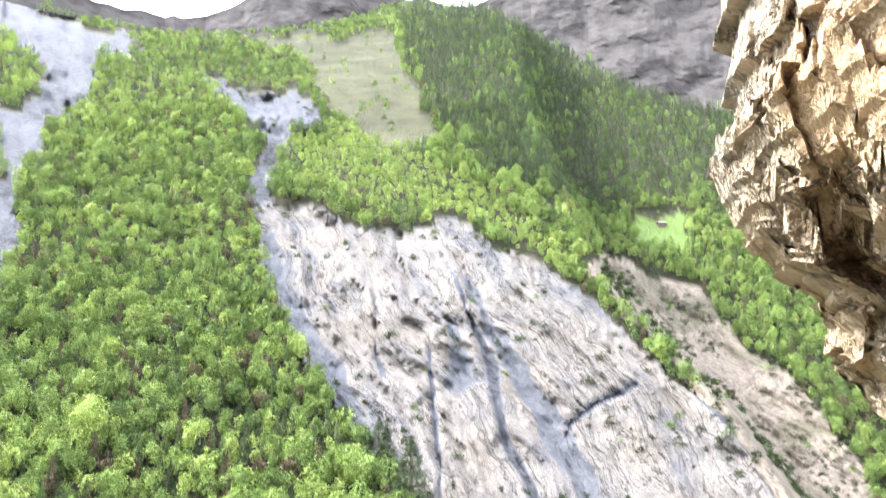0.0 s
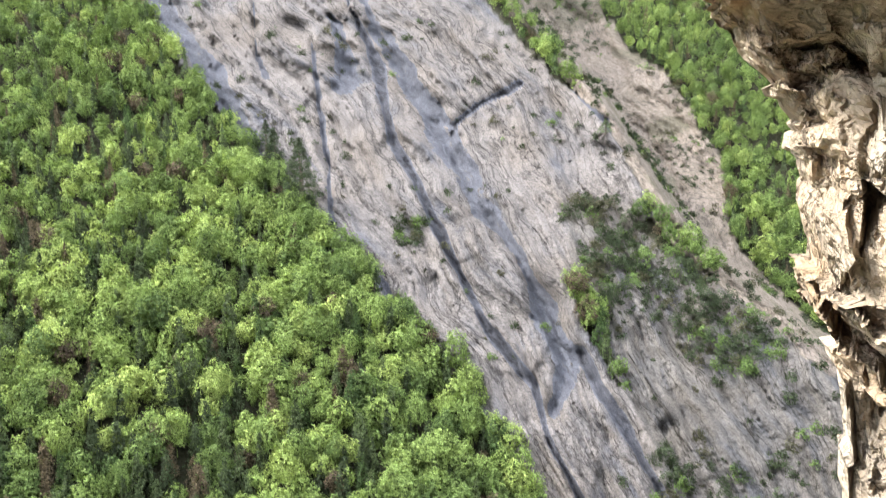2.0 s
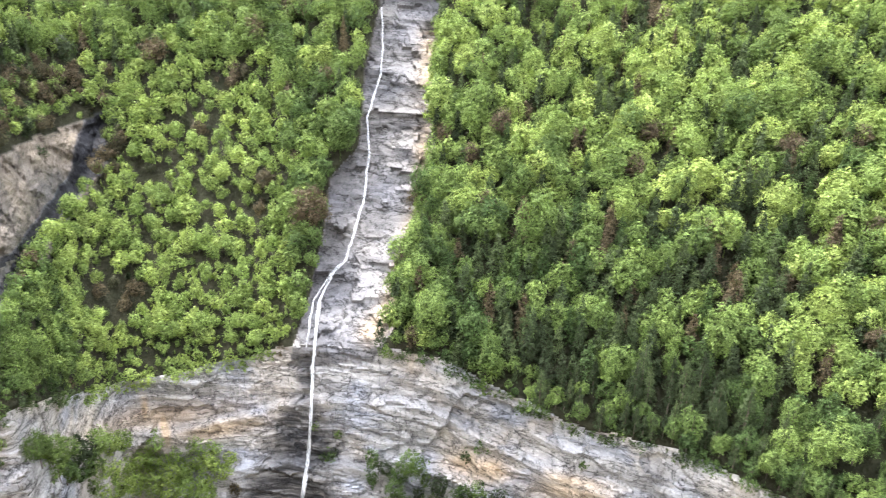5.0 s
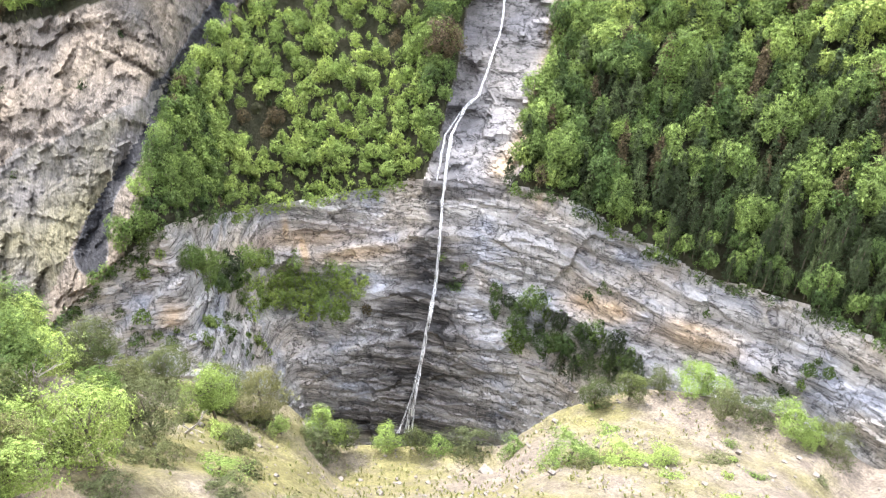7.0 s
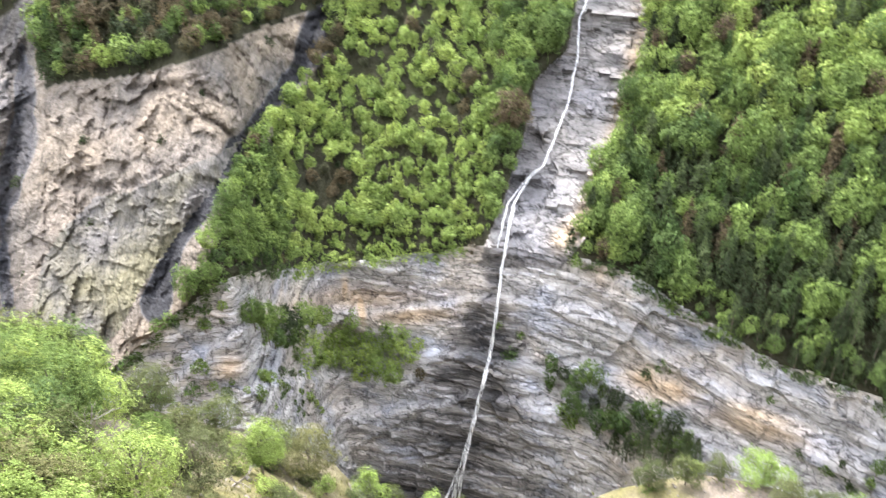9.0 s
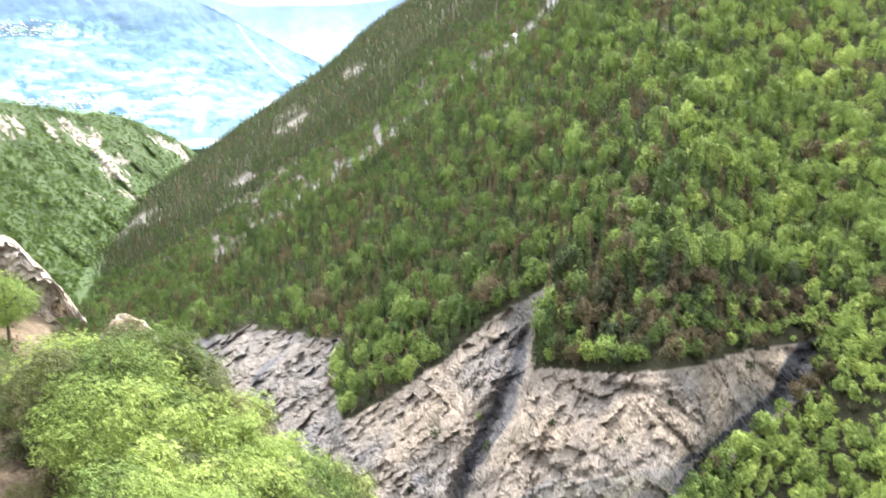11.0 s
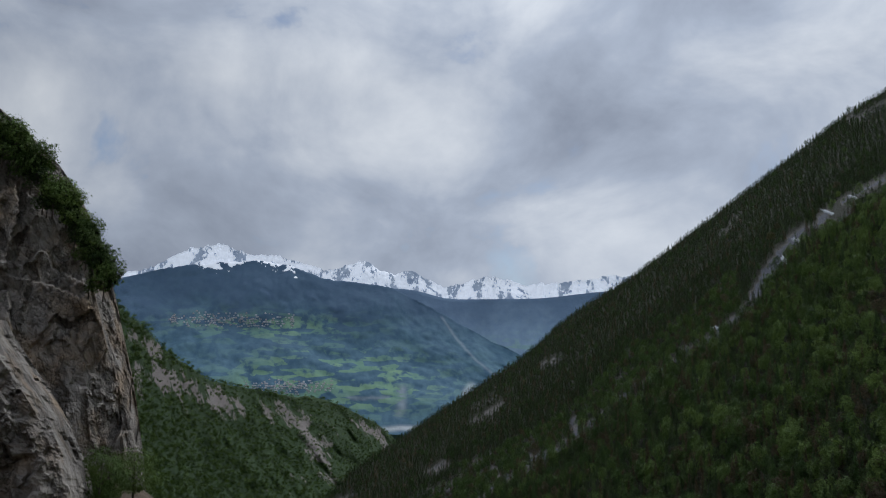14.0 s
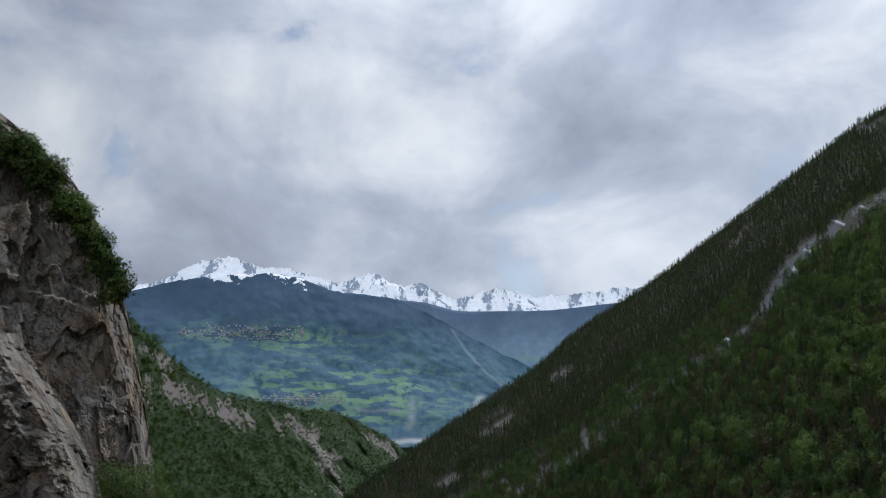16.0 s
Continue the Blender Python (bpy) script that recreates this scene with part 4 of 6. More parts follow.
def crown(seg, rings, flakes, rg, lobes=12, size=0.11):
    """A broadleaf crown for a tree one metre tall: a shell of rounded boughs, with loose sprays of leaves standing out of it."""
    far = rg.normal(0, 1, (lobes, 3))
    far[:, 2] = np.abs(far[:, 2]) * 0.9 - 0.25
    far[0] = (0.1, 0.05, 1.0)
    far /= np.linalg.norm(far, axis=1)[:, None]
    wide, tall = rg.uniform(0.42, 0.8, lobes), rg.uniform(0.7, 1.15, lobes)

    def shell(d):
        ang = np.arccos(np.clip(d @ far.T, -1, 1)) / wide
        swell = (np.sqrt(np.clip(1 - ang ** 2, 0, 1)) * tall).max(1)
        k = 0.42 + 0.58 * swell
        return d * k[:, None] * np.array([0.44, 0.44, 0.46]) + np.array([0, 0, 0.53])

    ph, th = np.meshgrid(np.linspace(-1.15, math.pi / 2 - 0.05, rings + 1), np.arange(seg) * 2 * math.pi / seg, indexing="ij")
    th = th + 0.5 * (np.arange(rings + 1) % 2)[:, None] * 2 * math.pi / seg + rg.normal(0, 0.5 / seg, th.shape)
    d = np.stack([np.cos(th) * np.cos(ph), np.sin(th) * np.cos(ph), np.sin(ph)], -1).reshape(-1, 3)
    v = shell(d)
    i, j = np.meshgrid(np.arange(rings), np.arange(seg), indexing="ij")
    a, b = (i * seg + j).ravel(), (i * seg + (j + 1) % seg).ravel()
    f = np.concatenate([np.stack([a, b, b + seg], 1), np.stack([a, b + seg, a + seg], 1)])
    if not flakes:
        return v, f
    q = rg.normal(0, 1, (flakes, 3))
    q[:, 2] = q[:, 2] * 0.9 + 0.3
    q /= np.linalg.norm(q, axis=1)[:, None]
    out = shell(q)
    out = (out - (0, 0, 0.53)) * rg.uniform(0.92, 1.28, (flakes, 1)) + (0, 0, 0.53)
    return join([(v, f), clumps(out, q + np.array([0, 0, 0.35]), size, rg)])


def tiers(count, sides, rg):
    """A far conifer one metre tall: ragged cones of branches, one above another."""
    v, f = [], []
    for k in range(count):
        z0, z1 = 0.1 + 0.78 * k / count, min(1.0, 0.1 + 0.78 * k / count + 0.22 + 0.4 / count)
        b, rad = len(v), 0.21 * (1.04 - z0)
        v.append((rg.normal(0, 0.01), rg.normal(0, 0.01), z1))
        a0 = rg.uniform(0, 6.28)
        for i in range(sides):
            a, q = a0 + i * 2 * math.pi / sides + rg.normal(0, 0.2), rad * rg.uniform(0.55, 1.25)
            v.append((q * math.cos(a), q * math.sin(a), z0 + rg.uniform(-0.05, 0.06)))
        f += [(b, b + 1 + i, b + 1 + (i + 1) % sides) for i in range(sides)]
    return np.array(v), np.array(f)


def limb(a, b, ra, rb, sides=5):
    """A tapered branch from a to b."""
    a, b = np.array(a, float), np.array(b, float)
    d = (b - a) / np.linalg.norm(b - a)
    t = np.cross(d, (0.3, 0.9, 0.2))
    t /= np.linalg.norm(t)
    u = np.cross(d, t)
    ang = np.arange(sides) * 2 * math.pi / sides
    ring = np.cos(ang)[:, None] * t + np.sin(ang)[:, None] * u
    v = np.concatenate([a + ring * ra, b + ring * rb])
    f = [(i, (i + 1) % sides, sides + i) for i in range(sides)] + [((i + 1) % sides, sides + (i + 1) % sides, sides + i) for i in range(sides)]
    return v, np.array(f)


def join(parts):
    vs, fs, off = [], [], 0
    for v, f in parts:
        vs.append(v)
        fs.append(f + off)
        off += len(v)
    return np.concatenate(vs), np.concatenate(fs)


def trunk_parts(kind, rg):
    if kind == "shrub":
        return [limb((0, 0, -0.15), (rg.normal(0, 0.15), rg.normal(0, 0.15), 0.6), 0.035, 0.012, 4) for _ in range(4)]
    out = [limb((0, 0, -0.06), (0.01, 0.0, 0.5), 0.026, 0.016), limb((0.01, 0, 0.5), (0.0, 0.01, 0.93), 0.016, 0.004)]
    if kind == "broad":
        for k in range(6):
            a, z = rg.uniform(0, 6.28), rg.uniform(0.25, 0.6)
            out.append(limb((0, 0, z), (0.22 * math.cos(a), 0.22 * math.sin(a), z + rg.uniform(0.12, 0.25)), 0.011, 0.003, 4))
    return out


def scatter(density_of):
    """Random places on the opposite slope, by trees per square metre."""
    p = M["p"]
    a, b, c, d = p[:-1, :-1], p[1:, :-1], p[1:, 1:], p[:-1, 1:]
    n1 = np.cross(b - a, d - a)
    area = np.linalg.norm(n1, axis=-1)
    lam = (area * density_of[:-1, :-1]).ravel()
    count = rng.poisson(lam * 2.6)
    idx = np.repeat(np.arange(len(lam)), count)
    u, w = rng.uniform(0, 1, (2, len(idx), 1))
    A, B, C, D = (q.reshape(-1, 3)[idx] for q in (a, b, c, d))
    pos = A * (1 - u) * (1 - w) + B * u * (1 - w) + C * u * w + D * (1 - u) * w
    # trees keep their distance from one another
    gap = 0.80 / np.sqrt(density_of[:-1, :-1].ravel()[idx])
    level = np.round(np.log2(gap) * 2)
    cell = 2.0 ** (level / 2)
    key = np.floor(pos / cell[:, None]).astype(np.int64)
    taken, keep = {}, []
    for i in rng.permutation(len(pos)):
        kx, ky, kz = key[i]
        lv, p = level[i], pos[i]
        near = (q for dx in (-1, 0, 1) for dy in (-1, 0, 1) for dz in (-1, 0, 1) for q in taken.get((lv, kx + dx, ky + dy, kz + dz), ()))
        if all((p[0] - q[0]) ** 2 + (p[1] - q[1]) ** 2 + (p[2] - q[2]) ** 2 > gap[i] ** 2 for q in near):
            taken.setdefault((lv, kx, ky, kz), []).append(p)
            keep.append(i)
    return pos[keep], idx[keep]


def build_forest():
    az, el, p = M["az"], M["el"], M["p"]
    r = np.linalg.norm(p, axis=-1)
    n_big, n_small = fbm(p * 0.01, 3, seed=21), fbm(p * 0.05, 3, seed=22)
    dens = np.full(az.shape, 1 / 11.5)
    dens = np.where(r > 260, 1 / 15.0, dens)
    dens = np.where(r > 420, 1 / 20.0, dens)
    dens = np.where(r > 750, 1 / 34.0, dens)
    dens = np.where(r > 1300, 1 / 62.0, dens)
    young = (az > 45) & (az < 62) & (el < -14)
    dens = np.where(young, 1 / 9.0 * np.clip(1.0 + 1.0 * n_small, 0.4, 2), dens)
    lip = lip_at(az)
    dens = np.where((el - lip < 1.6) & (el > -41), 1 / 4.0, dens)
    dens = np.where(M["conif"], dens * 0.55, dens)
    dens = np.where(M["cliff"] | M["bare"], 0.0, dens)
    dens = np.where(M["cliff"] & (lip - el < 0.7) & (el > -41) & (n_small > -0.35) & ~M["bed"], 1 / 5.0, dens)
    dens = np.where(M["grass"], np.where(n_small > 0.2, 1 / 260.0, 0.0), dens)
    dens = np.where(inside([(-13.4, 11.0), (-17.2, 11.1), (-17.2, 8.3), (-14.0, 8.6)], az, el), 0.0, dens)
    unseen = ((az > 30.5) & (az < 48) & (el > -6)) | (az < -37)
    dens = np.where(unseen, dens * 0.4, dens)
    dens = np.where(M["marl"] & (n_small > 0.12) & (az < 16), 1 / 70.0, dens)
    dens = np.where(M["bad"] & (n_small > 0.3), 1 / 200.0, dens)
    dens = np.where(M["pink"] & (n_small > 0.1), 1 / 34.0, dens)
    dens = np.where(M["bushy"], np.where(n_small > 0.0, 1 / 12.0, 1 / 90.0), dens)
    thicket = inside([(-16.2, -8.9), (-19.6, -8.3), (-23.3, -11.1), (-27.8, -14.1), (-32.6, -17.5), (-34.9, -20.3), (-31.7, -22.1), (-27.0, -18.7), (-23.2, -16.1), (-21.0, -14.0), (-19.0, -17.7), (-16.8, -16.3)], az + 0.6 * n_small, el + 0.5 * n_small) | inside([(-23.8, -22.3), (-25.8, -23.5), (-26.5, -27.2), (-25.7, -29.6), (-24.5, -29.1)], az, el) | inside([(-4.0, -9.8), (-6.7, -10.1), (-6.3, -11.7), (-4.3, -11.9)], az, el)
    dens = np.where(thicket & (n_small > -0.1), 1 / 11.0, dens)
    dens = np.where((M["over"] > -0.7) & (M["over"] < 0.35) & (az > 66) & (az < 99), dens * np.where(az < 77, 0.03, 0.12), dens)
    dens = np.where(M["bed"], 0.0, dens)
    dens = np.where((el < -45) | (az > 112), 0, dens)
    # ledges of the gorge wall
    ja, je = az + 0.5 * n_small, el + 0.4 * n_small
    row = inside([(66.2, -37.6), (63.3, -37.9), (56.6, -39.2), (50.6, -40.2), (48.6, -41.3), (52.1, -43.4), (57.4, -42.9), (63.6, -40.3)], ja, je) \
        | inside([(39.0, -42.1), (35.8, -41.9), (32.4, -43.6), (28.6, -44.2), (25.3, -44.8), (24.3, -46.1), (29.7, -46.5), (33.7, -46.1), (37.1, -46.0), (38.9, -44.1)], ja, je)
    on_ledge = M["cliff"] & (row | inside([(71.1, -40.6), (68.1, -40.6), (63.0, -42.2), (60.5, -44.4), (64.2, -44.2), (69.2, -42.3)], ja, je)
                             | inside([(70.8, -36.4), (68.4, -35.8), (67.2, -36.8), (69.2, -38.2)], ja, je)
                             | inside([(77, -34.5), (75.5, -33.6), (70.5, -33.4), (69.0, -34.6), (73.5, -36.0)], ja, je)
                             | inside([(15.1, -44.0), (11.2, -41.8), (6.1, -40.5), (5.7, -41.3), (11.9, -44.7)], ja, je))
    dens = np.where(on_ledge & (n_small > -0.45), np.where(row, 1 / 17.0, 1 / 16.0), dens)
    dens = np.where(M["cliff"] & ~on_ledge & (n_small > 0.34) & (el > -44), 1 / 40.0, dens)
    pos, idx = scatter(dens)
    take = lambda a: a[:-1, :-1].ravel()[idx]
    dist = np.linalg.norm(pos, axis=1) + np.where(unseen[:-1, :-1].ravel()[idx], 1500, 0)
    n = len(pos)
    taz, tel = take(az), take(el)
    bare, bushy, cliffy, yng = take(M["bare"]), take(M["bushy"]), take(M["cliff"]), take(young)
    u = rng.uniform(0, 1, n)
    con = np.where(take(M["conif"]), 0.74 + 0.5 * take(n_big), 0.17 + 0.22 * take(n_big))
    con = con + (0.55 + 0.25 * take(n_big) - con) * smooth01((taz - 54) / 20) * smooth01((tel + 26) / 10)
    con = np.where((taz > 58) & (tel > take(M["chute_el"]) + 0.3), 0.9, con)
    gully = (taz > 76) & (take(M["over"]) > 0.1) & (take(M["over"]) < 2.4 + 0.8 * take(n_big))  # young growth beside the chute
    con = np.where(gully, 0.12, con)
    con = np.where((taz > 8) & (taz < 33) & (tel < -24), con + 0.3 * smooth01((-24 - tel) / 5), con)
    con = np.where(take(M["hill"]) | yng, 0.04, con)
    pine = (u < con) & ~bare & ~cliffy
    shrub = (bare | bushy | cliffy) & ~take(on_ledge)
    height = np.where(pine, rng.uniform(8, 14, n), 8.2 * np.exp(rng.normal(0, 0.24, n)))
    height = np.where(yng, rng.uniform(2.2, 7.5, n), height)
    height = np.where((taz > 60) & (taz < 70) & (tel < -14), np.minimum(height, 6.5), height)
    height = np.where(shrub, rng.uniform(1.0, 3.2, n) * np.where(take(thicket), 1.5, 1.0), height)
    height = np.where(take(on_ledge), np.where(take(row), rng.uniform(5.0, 9.5, n), rng.uniform(2.0, 4.5, n)), height)
    at_lip = (tel - take(lip) < 1.6) & ~cliffy
    height = np.where(at_lip, height * rng.uniform(0.35, 0.9, n), height)
    height = np.where(take(M["hill"]), rng.uniform(4, 8, n), height)
    height = height * np.where(dist > 1300, 1.4, np.where(dist > 480, 1.2, 1.0))
    width = height * np.where(pine, rng.uniform(0.75, 1.1, n), np.where(shrub, rng.uniform(0.85, 1.25, n), rng.uniform(0.68, 0.95, n)))
    height = np.where(take(M["conif"]), height * 1.35, height)
    width = np.where(take(M["conif"]) & pine, width * 1.75, width)
    tint = np.clip(0.70 + 0.2 * take(n_big) + rng.normal(0, 0.14, n), 0.40, 1.0)
    tint = np.where(rng.uniform(0, 1, n) < 0.035, 0.05, tint)
    tint = np.where(pine, np.where(rng.uniform(0, 1, n) < 0.13, 0.08, rng.uniform(0.16, 0.38, n)), tint)
    far_side = (taz > 58) & (tel > take(M["chute_el"]) + 0.3)
    tint = np.where(far_side, np.where(pine, rng.uniform(0.155, 0.24, n), rng.uniform(0.36, 0.6, n)), tint)
    tint = np.where(gully & ~pine, rng.uniform(0.5, 0.8, n), tint)
    backlit = smooth01((taz - 58) / 24) * smooth01((tel + 24) / 10)  # slope down the valley, against the light: dimming put into leaf tint
    tint = np.where(pine, tint, np.maximum(tint * (1 - 0.34 * backlit), np.minimum(tint, 0.36)))
    tint = np.where(rng.uniform(0, 1, n) < 0.12 * backlit, 0.06, tint)
    # low belt above the gorge: its shade is put into the leaf tint
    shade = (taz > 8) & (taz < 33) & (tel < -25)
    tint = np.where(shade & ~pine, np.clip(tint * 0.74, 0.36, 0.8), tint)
    tint = np.where(take(M["conif"]), np.where(pine, rng.uniform(0.155, 0.25, n), rng.uniform(0.4, 0.7, n)), tint)
    tint = np.where(take(M["hill"]), rng.uniform(0.75, 1.0, n), tint)
    tint = np.where(shrub, rng.choice([0.13, 0.15, 0.15, 0.16, 0.2, 0.5], n), tint)
    tint = np.where(cliffy, rng.uniform(0.25, 0.6, n), tint)
    tint = np.where(take(on_ledge), rng.choice([0.17, 0.36, 0.42, 0.5, 0.62], n), tint)
    tint = np.where(yng, rng.uniform(0.7, 1.0, n), tint)
    scrub = (taz > 56) & (taz < 75) & (tel > -21) & (tel < -13.5) | yng & (take(n_small) < -0.32)  # leafless brown scrub
    tint = np.where(scrub & (rng.uniform(0, 1, n) < 0.6), rng.uniform(0.05, 0.17, n), tint)
    order = np.argsort(dist)
    single = np.zeros(n, bool)
    cand = order[(~shrub[order]) & (taz[order] > -15) & (taz[order] < 75)]
    single[cand[:230]] = True
    for kind, sel, name, label in (("broad", ~pine & ~shrub, "broadleaf_forest", "dense spring-green broadleaf forest covering the steep mountainside"),
                                   ("pine", pine, "conifer_forest", "dark conifers standing among broadleaf trees on the mountainside"),
                                   ("shrub", shrub, "shrubs", "low dark shrubs scattered over rock ledges and bare slopes")):
        vs, fs, ts, off = [], [], [], 0
        for lo, hi, k in ((0, 250, 170), (250, 330, 90), (330, 480, 50), (480, 800, 22), (800, 1300, 13), (1300, 14000, 7)):
            if kind == "shrub":
                k = max(6, k // 3)
            here = np.where(sel & ~single & (dist >= lo) & (dist < hi))[0]
            lib = []
            for s in range(8):
                rg = np.random.default_rng(100 + s)
                if kind == "pine" and lo >= 250:
                    v, f = tiers({250: 8, 330: 6, 480: 4, 800: 3, 1300: 2}[lo], {250: 9, 330: 8, 480: 6, 800: 5, 1300: 4}[lo], rg)
                elif kind == "broad":
                    v, f = crown(*{0: (14, 8, 300), 250: (12, 7, 150), 330: (9, 5, 60), 480: (7, 4, 9), 800: (6, 3, 2), 1300: (5, 2, 0)}[lo], rg, size={0: 0.13, 250: 0.16, 330: 0.18}.get(lo, 0.24))
                else:
                    v, f = clumps(*crown_points(kind, k, rg), rg)
                if lo < 300 and kind != "shrub":
                    v, f = join([(v, f)] + [limb((0, 0, -0.05), (0, 0, 0.7), 0.022, 0.008, 3)])
                lib.append((v, f))
            which = rng.integers(0, 8, len(here))
            for s, (v, f) in enumerate(lib):
                h = here[which == s]
                if not len(h):
                    continue
                ang = rng.uniform(0, 6.283, len(h))
                ca, sa = np.cos(ang)[:, None], np.sin(ang)[:, None]
                x = (v[:, 0] * ca - v[:, 1] * sa) * width[h][:, None]
                y = (v[:, 0] * sa + v[:, 1] * ca) * width[h][:, None]
                z = v[:, 2] * height[h][:, None] - 0.3
                w = np.stack([x, y, z], -1) + pos[h][:, None, :]
                vs.append(w.reshape(-1, 3))
                fs.append((f[None] + (off + np.arange(len(h)) * len(v))[:, None, None]).reshape(-1, 3))
                ts.append(np.repeat(tint[h], len(v)))
                off += len(h) * len(v)
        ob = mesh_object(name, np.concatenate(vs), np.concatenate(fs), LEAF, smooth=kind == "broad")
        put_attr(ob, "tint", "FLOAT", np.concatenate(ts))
        tagged(ob, label, "forest", kind="stuff")
    return [(pos[i], "pine" if pine[i] else "broad", height[i], width[i]) for i in np.where(single)[0]]


SINGLE = build_forest()


def tree_model(name, kind, n, leaf, label, seed):
    """One tree with its trunk and crown, to be copied."""
    rg = np.random.default_rng(seed)
    top = new(name)
    mesh_object("trunk", *join(trunk_parts(kind, rg)), BARK, top)
    if kind == "broad":
        mesh_object("crown", *crown(22, 12, n, rg, 14, 2.1 / math.sqrt(n) if n > 500 else 0.11), leaf, top, smooth=True)
    else:
        mesh_object("crown", *clumps(*crown_points(kind, n, rg), rg), leaf, top)
    return tagged(top, label, "shrub" if kind == "shrub" else "tree")


def stand(model, p, height, width, turn):
    """A copy of a model at p."""
    m = Matrix.LocRotScale(Vector(p), Euler((0, 0, turn)), Vector((width, width, height)))
    made = copy_thing(model, m)
    made.matrix_basis = m
    return made


def remove(model):
    for o in (*model.children, model):
        bpy.data.objects.remove(o)


def plant_near_forest():
    broad = [tree_model("broadleaf_tree", "broad", 420, LEAF_NEAR, "broadleaf tree in fresh green leaf on the mountainside", 300 + i) for i in range(6)]
    pines = [tree_model("conifer_tree", "pine", 240, LEAF_PINE, "slender dark conifer standing among broadleaf trees", 320 + i) for i in range(3)]
    for m in broad + pines:
        m["group"] = "trees above the gorge"
    for i, (p, kind, h, w) in enumerate(SINGLE):
        model = (pines[i % 3] if kind == "pine" else broad[i % 6])
        stand(model, p - np.array([0, 0, 0.3]), h, w, i * 1.7)
    for m in broad + pines:
        remove(m)


plant_near_forest()


def plant_marl_pines():
    model = tree_model("lone_pine", "pine", 900, LEAF_PINE, "dark pine growing alone on the bare grey marl slope", 341)
    for i, (az, el, h, w) in enumerate(((3.9, -6.9, 18, 27), (2.2, -8.6, 22, 36), (4.3, -4.7, 10, 19), (1.6, -9.8, 9, 20), (3.0, -9.0, 9, 20), (-19.3, -3.8, 6, 16), (3.3, -10.4, 8, 18))):
        stand(model, surface_at(az, el)[0] - np.array([0, 0, 0.4]), h, w, i * 1.1)
    remove(model)


plant_marl_pines()


def plant_ledge_firs():
    model = tree_model("fir", "pine", 700, LEAF_PINE, "dark slender fir growing on a ledge of the gorge wall", 351)
    model["group"] = "firs on the ledge"
    for i, (az, el, h) in enumerate(((32.3, -46.2, 8), (30.8, -46.5, 9), (29.2, -46.2, 10), (27.2, -46.2, 11), (25.6, -45.9, 11), (24.6, -45.4, 8))):
        p = surface_at(az, el)[0]
        stand(model, p * np.array([0.99, 0.99, 1.0]) - np.array([0, 0, 1.0]), h, h * 1.1, i * 1.3)
    remove(model)


plant_ledge_firs()

# ---- near side: terrace, ledge and rim ----
RIM_EL = [(-180, -6), (-110, -10), (-75, -24), (-35, -29), (-28, -31.5), (-21.5, -35), (-10, -40), (3, -46.1), (8.5, -45.5), (16, -45.8), (24, -46.2), (32, -48.8), (37.6, -51.9),
          (50, -51.7), (57, -51), (60, -47.8), (65, -46), (72.6, -42.5), (78.4, -40), (88, -33), (95, -26), (104, -19), (109, -14), (113, -9.5), (117, -6), (121, -5.5), (127, -5),
          (150, -5), (180, -6)]
RIM_R = [(-180, 40), (-110, 45), (-75, 60), (-35, 75), (-21.5, 72), (3, 64), (24, 64), (37.6, 56), (57, 57), (72.6, 66), (88, 70), (104, 80), (113, 112), (121, 118), (150, 90), (180, 40)]
INNER_EL = [(-180, -20), (-110, -30), (-75, -45), (0, -57), (60, -60), (90, -46), (104, -32), (117, -22), (127, -22), (150, -22), (180, -20)]


def terrace_height(az, r):
    rr = knots(az, RIM_R)
    zr = rr * np.tan(np.radians(knots(az, RIM_EL)))
    ri = 0.5 * rr
    zi = ri * np.tan(np.radians(knots(az, INNER_EL)))
    z = np.where(r > ri, zi + (zr - zi) * smooth01((r - ri) / (rr - ri)) ** 0.9, zi)
    edge = knots(az, [(-180, 6.0), (-120, 6.0), (-70, 2.0), (-50, 0.95), (140, 0.95), (160, 5.0), (180, 6.0)])
    inner = np.clip((r - edge) / (ri - edge), 0, 1)
    zin = -1.65 + (zi + 1.65) * inner ** 0.30
    z = np.where(r < ri, zin, z)
    z = np.where(r < edge, -1.62 - 0.03 * r, z)
    over = np.maximum(r - rr, 0)
    z = np.where(over > 0, np.maximum(zr - 1.6 * over - 0.02 * over ** 2, -232.0), z)
    return z


def build_terrace():
    az1 = axis((-180, -60, 4.0), (-60, 130, 0.65), (130, 180, 2.0))
    rs = np.concatenate([np.linspace(0.05, 0.95, 4), np.linspace(1.0, 2.4, 8), np.linspace(2.7, 26, 26), np.linspace(27, 130, 130), np.linspace(133, 190, 12)])
    az, r = np.meshgrid(az1, rs, indexing="ij")
    z = terrace_height(az, r)
    a = np.radians(az)
    p = np.stack([-r * np.sin(a), r * np.cos(a), z], -1)
    amp = np.clip((r - 9) / 25, 0, 1)
    p[..., 2] += amp * (1.8 * fbm(p * 0.05, 4, seed=31) + 0.5 * fbm(p * 0.3, 3, seed=32))
    p[-1] = p[0]
    ob = mesh_object("ground", p.reshape(-1, 3), grid_faces(*az.shape), TERRACE, smooth=True)
    put_attr(ob, "soil", "FLOAT", 0.85 * smooth01((az - 74) / 16 + 0.9 * fbm(p * 0.08, 3, seed=34)))
    tagged(ob, "dry stony terrace with thin grass above the gorge", "terrace", kind="structure")
    return p, az, r


TP, TAZ, TR = build_terrace()


def on_terrace(az, r):
    i = np.argmin(np.abs(TAZ[:, 0] - az))
    j = np.argmin(np.abs(TR[0] - r))
    return TP[i, j]


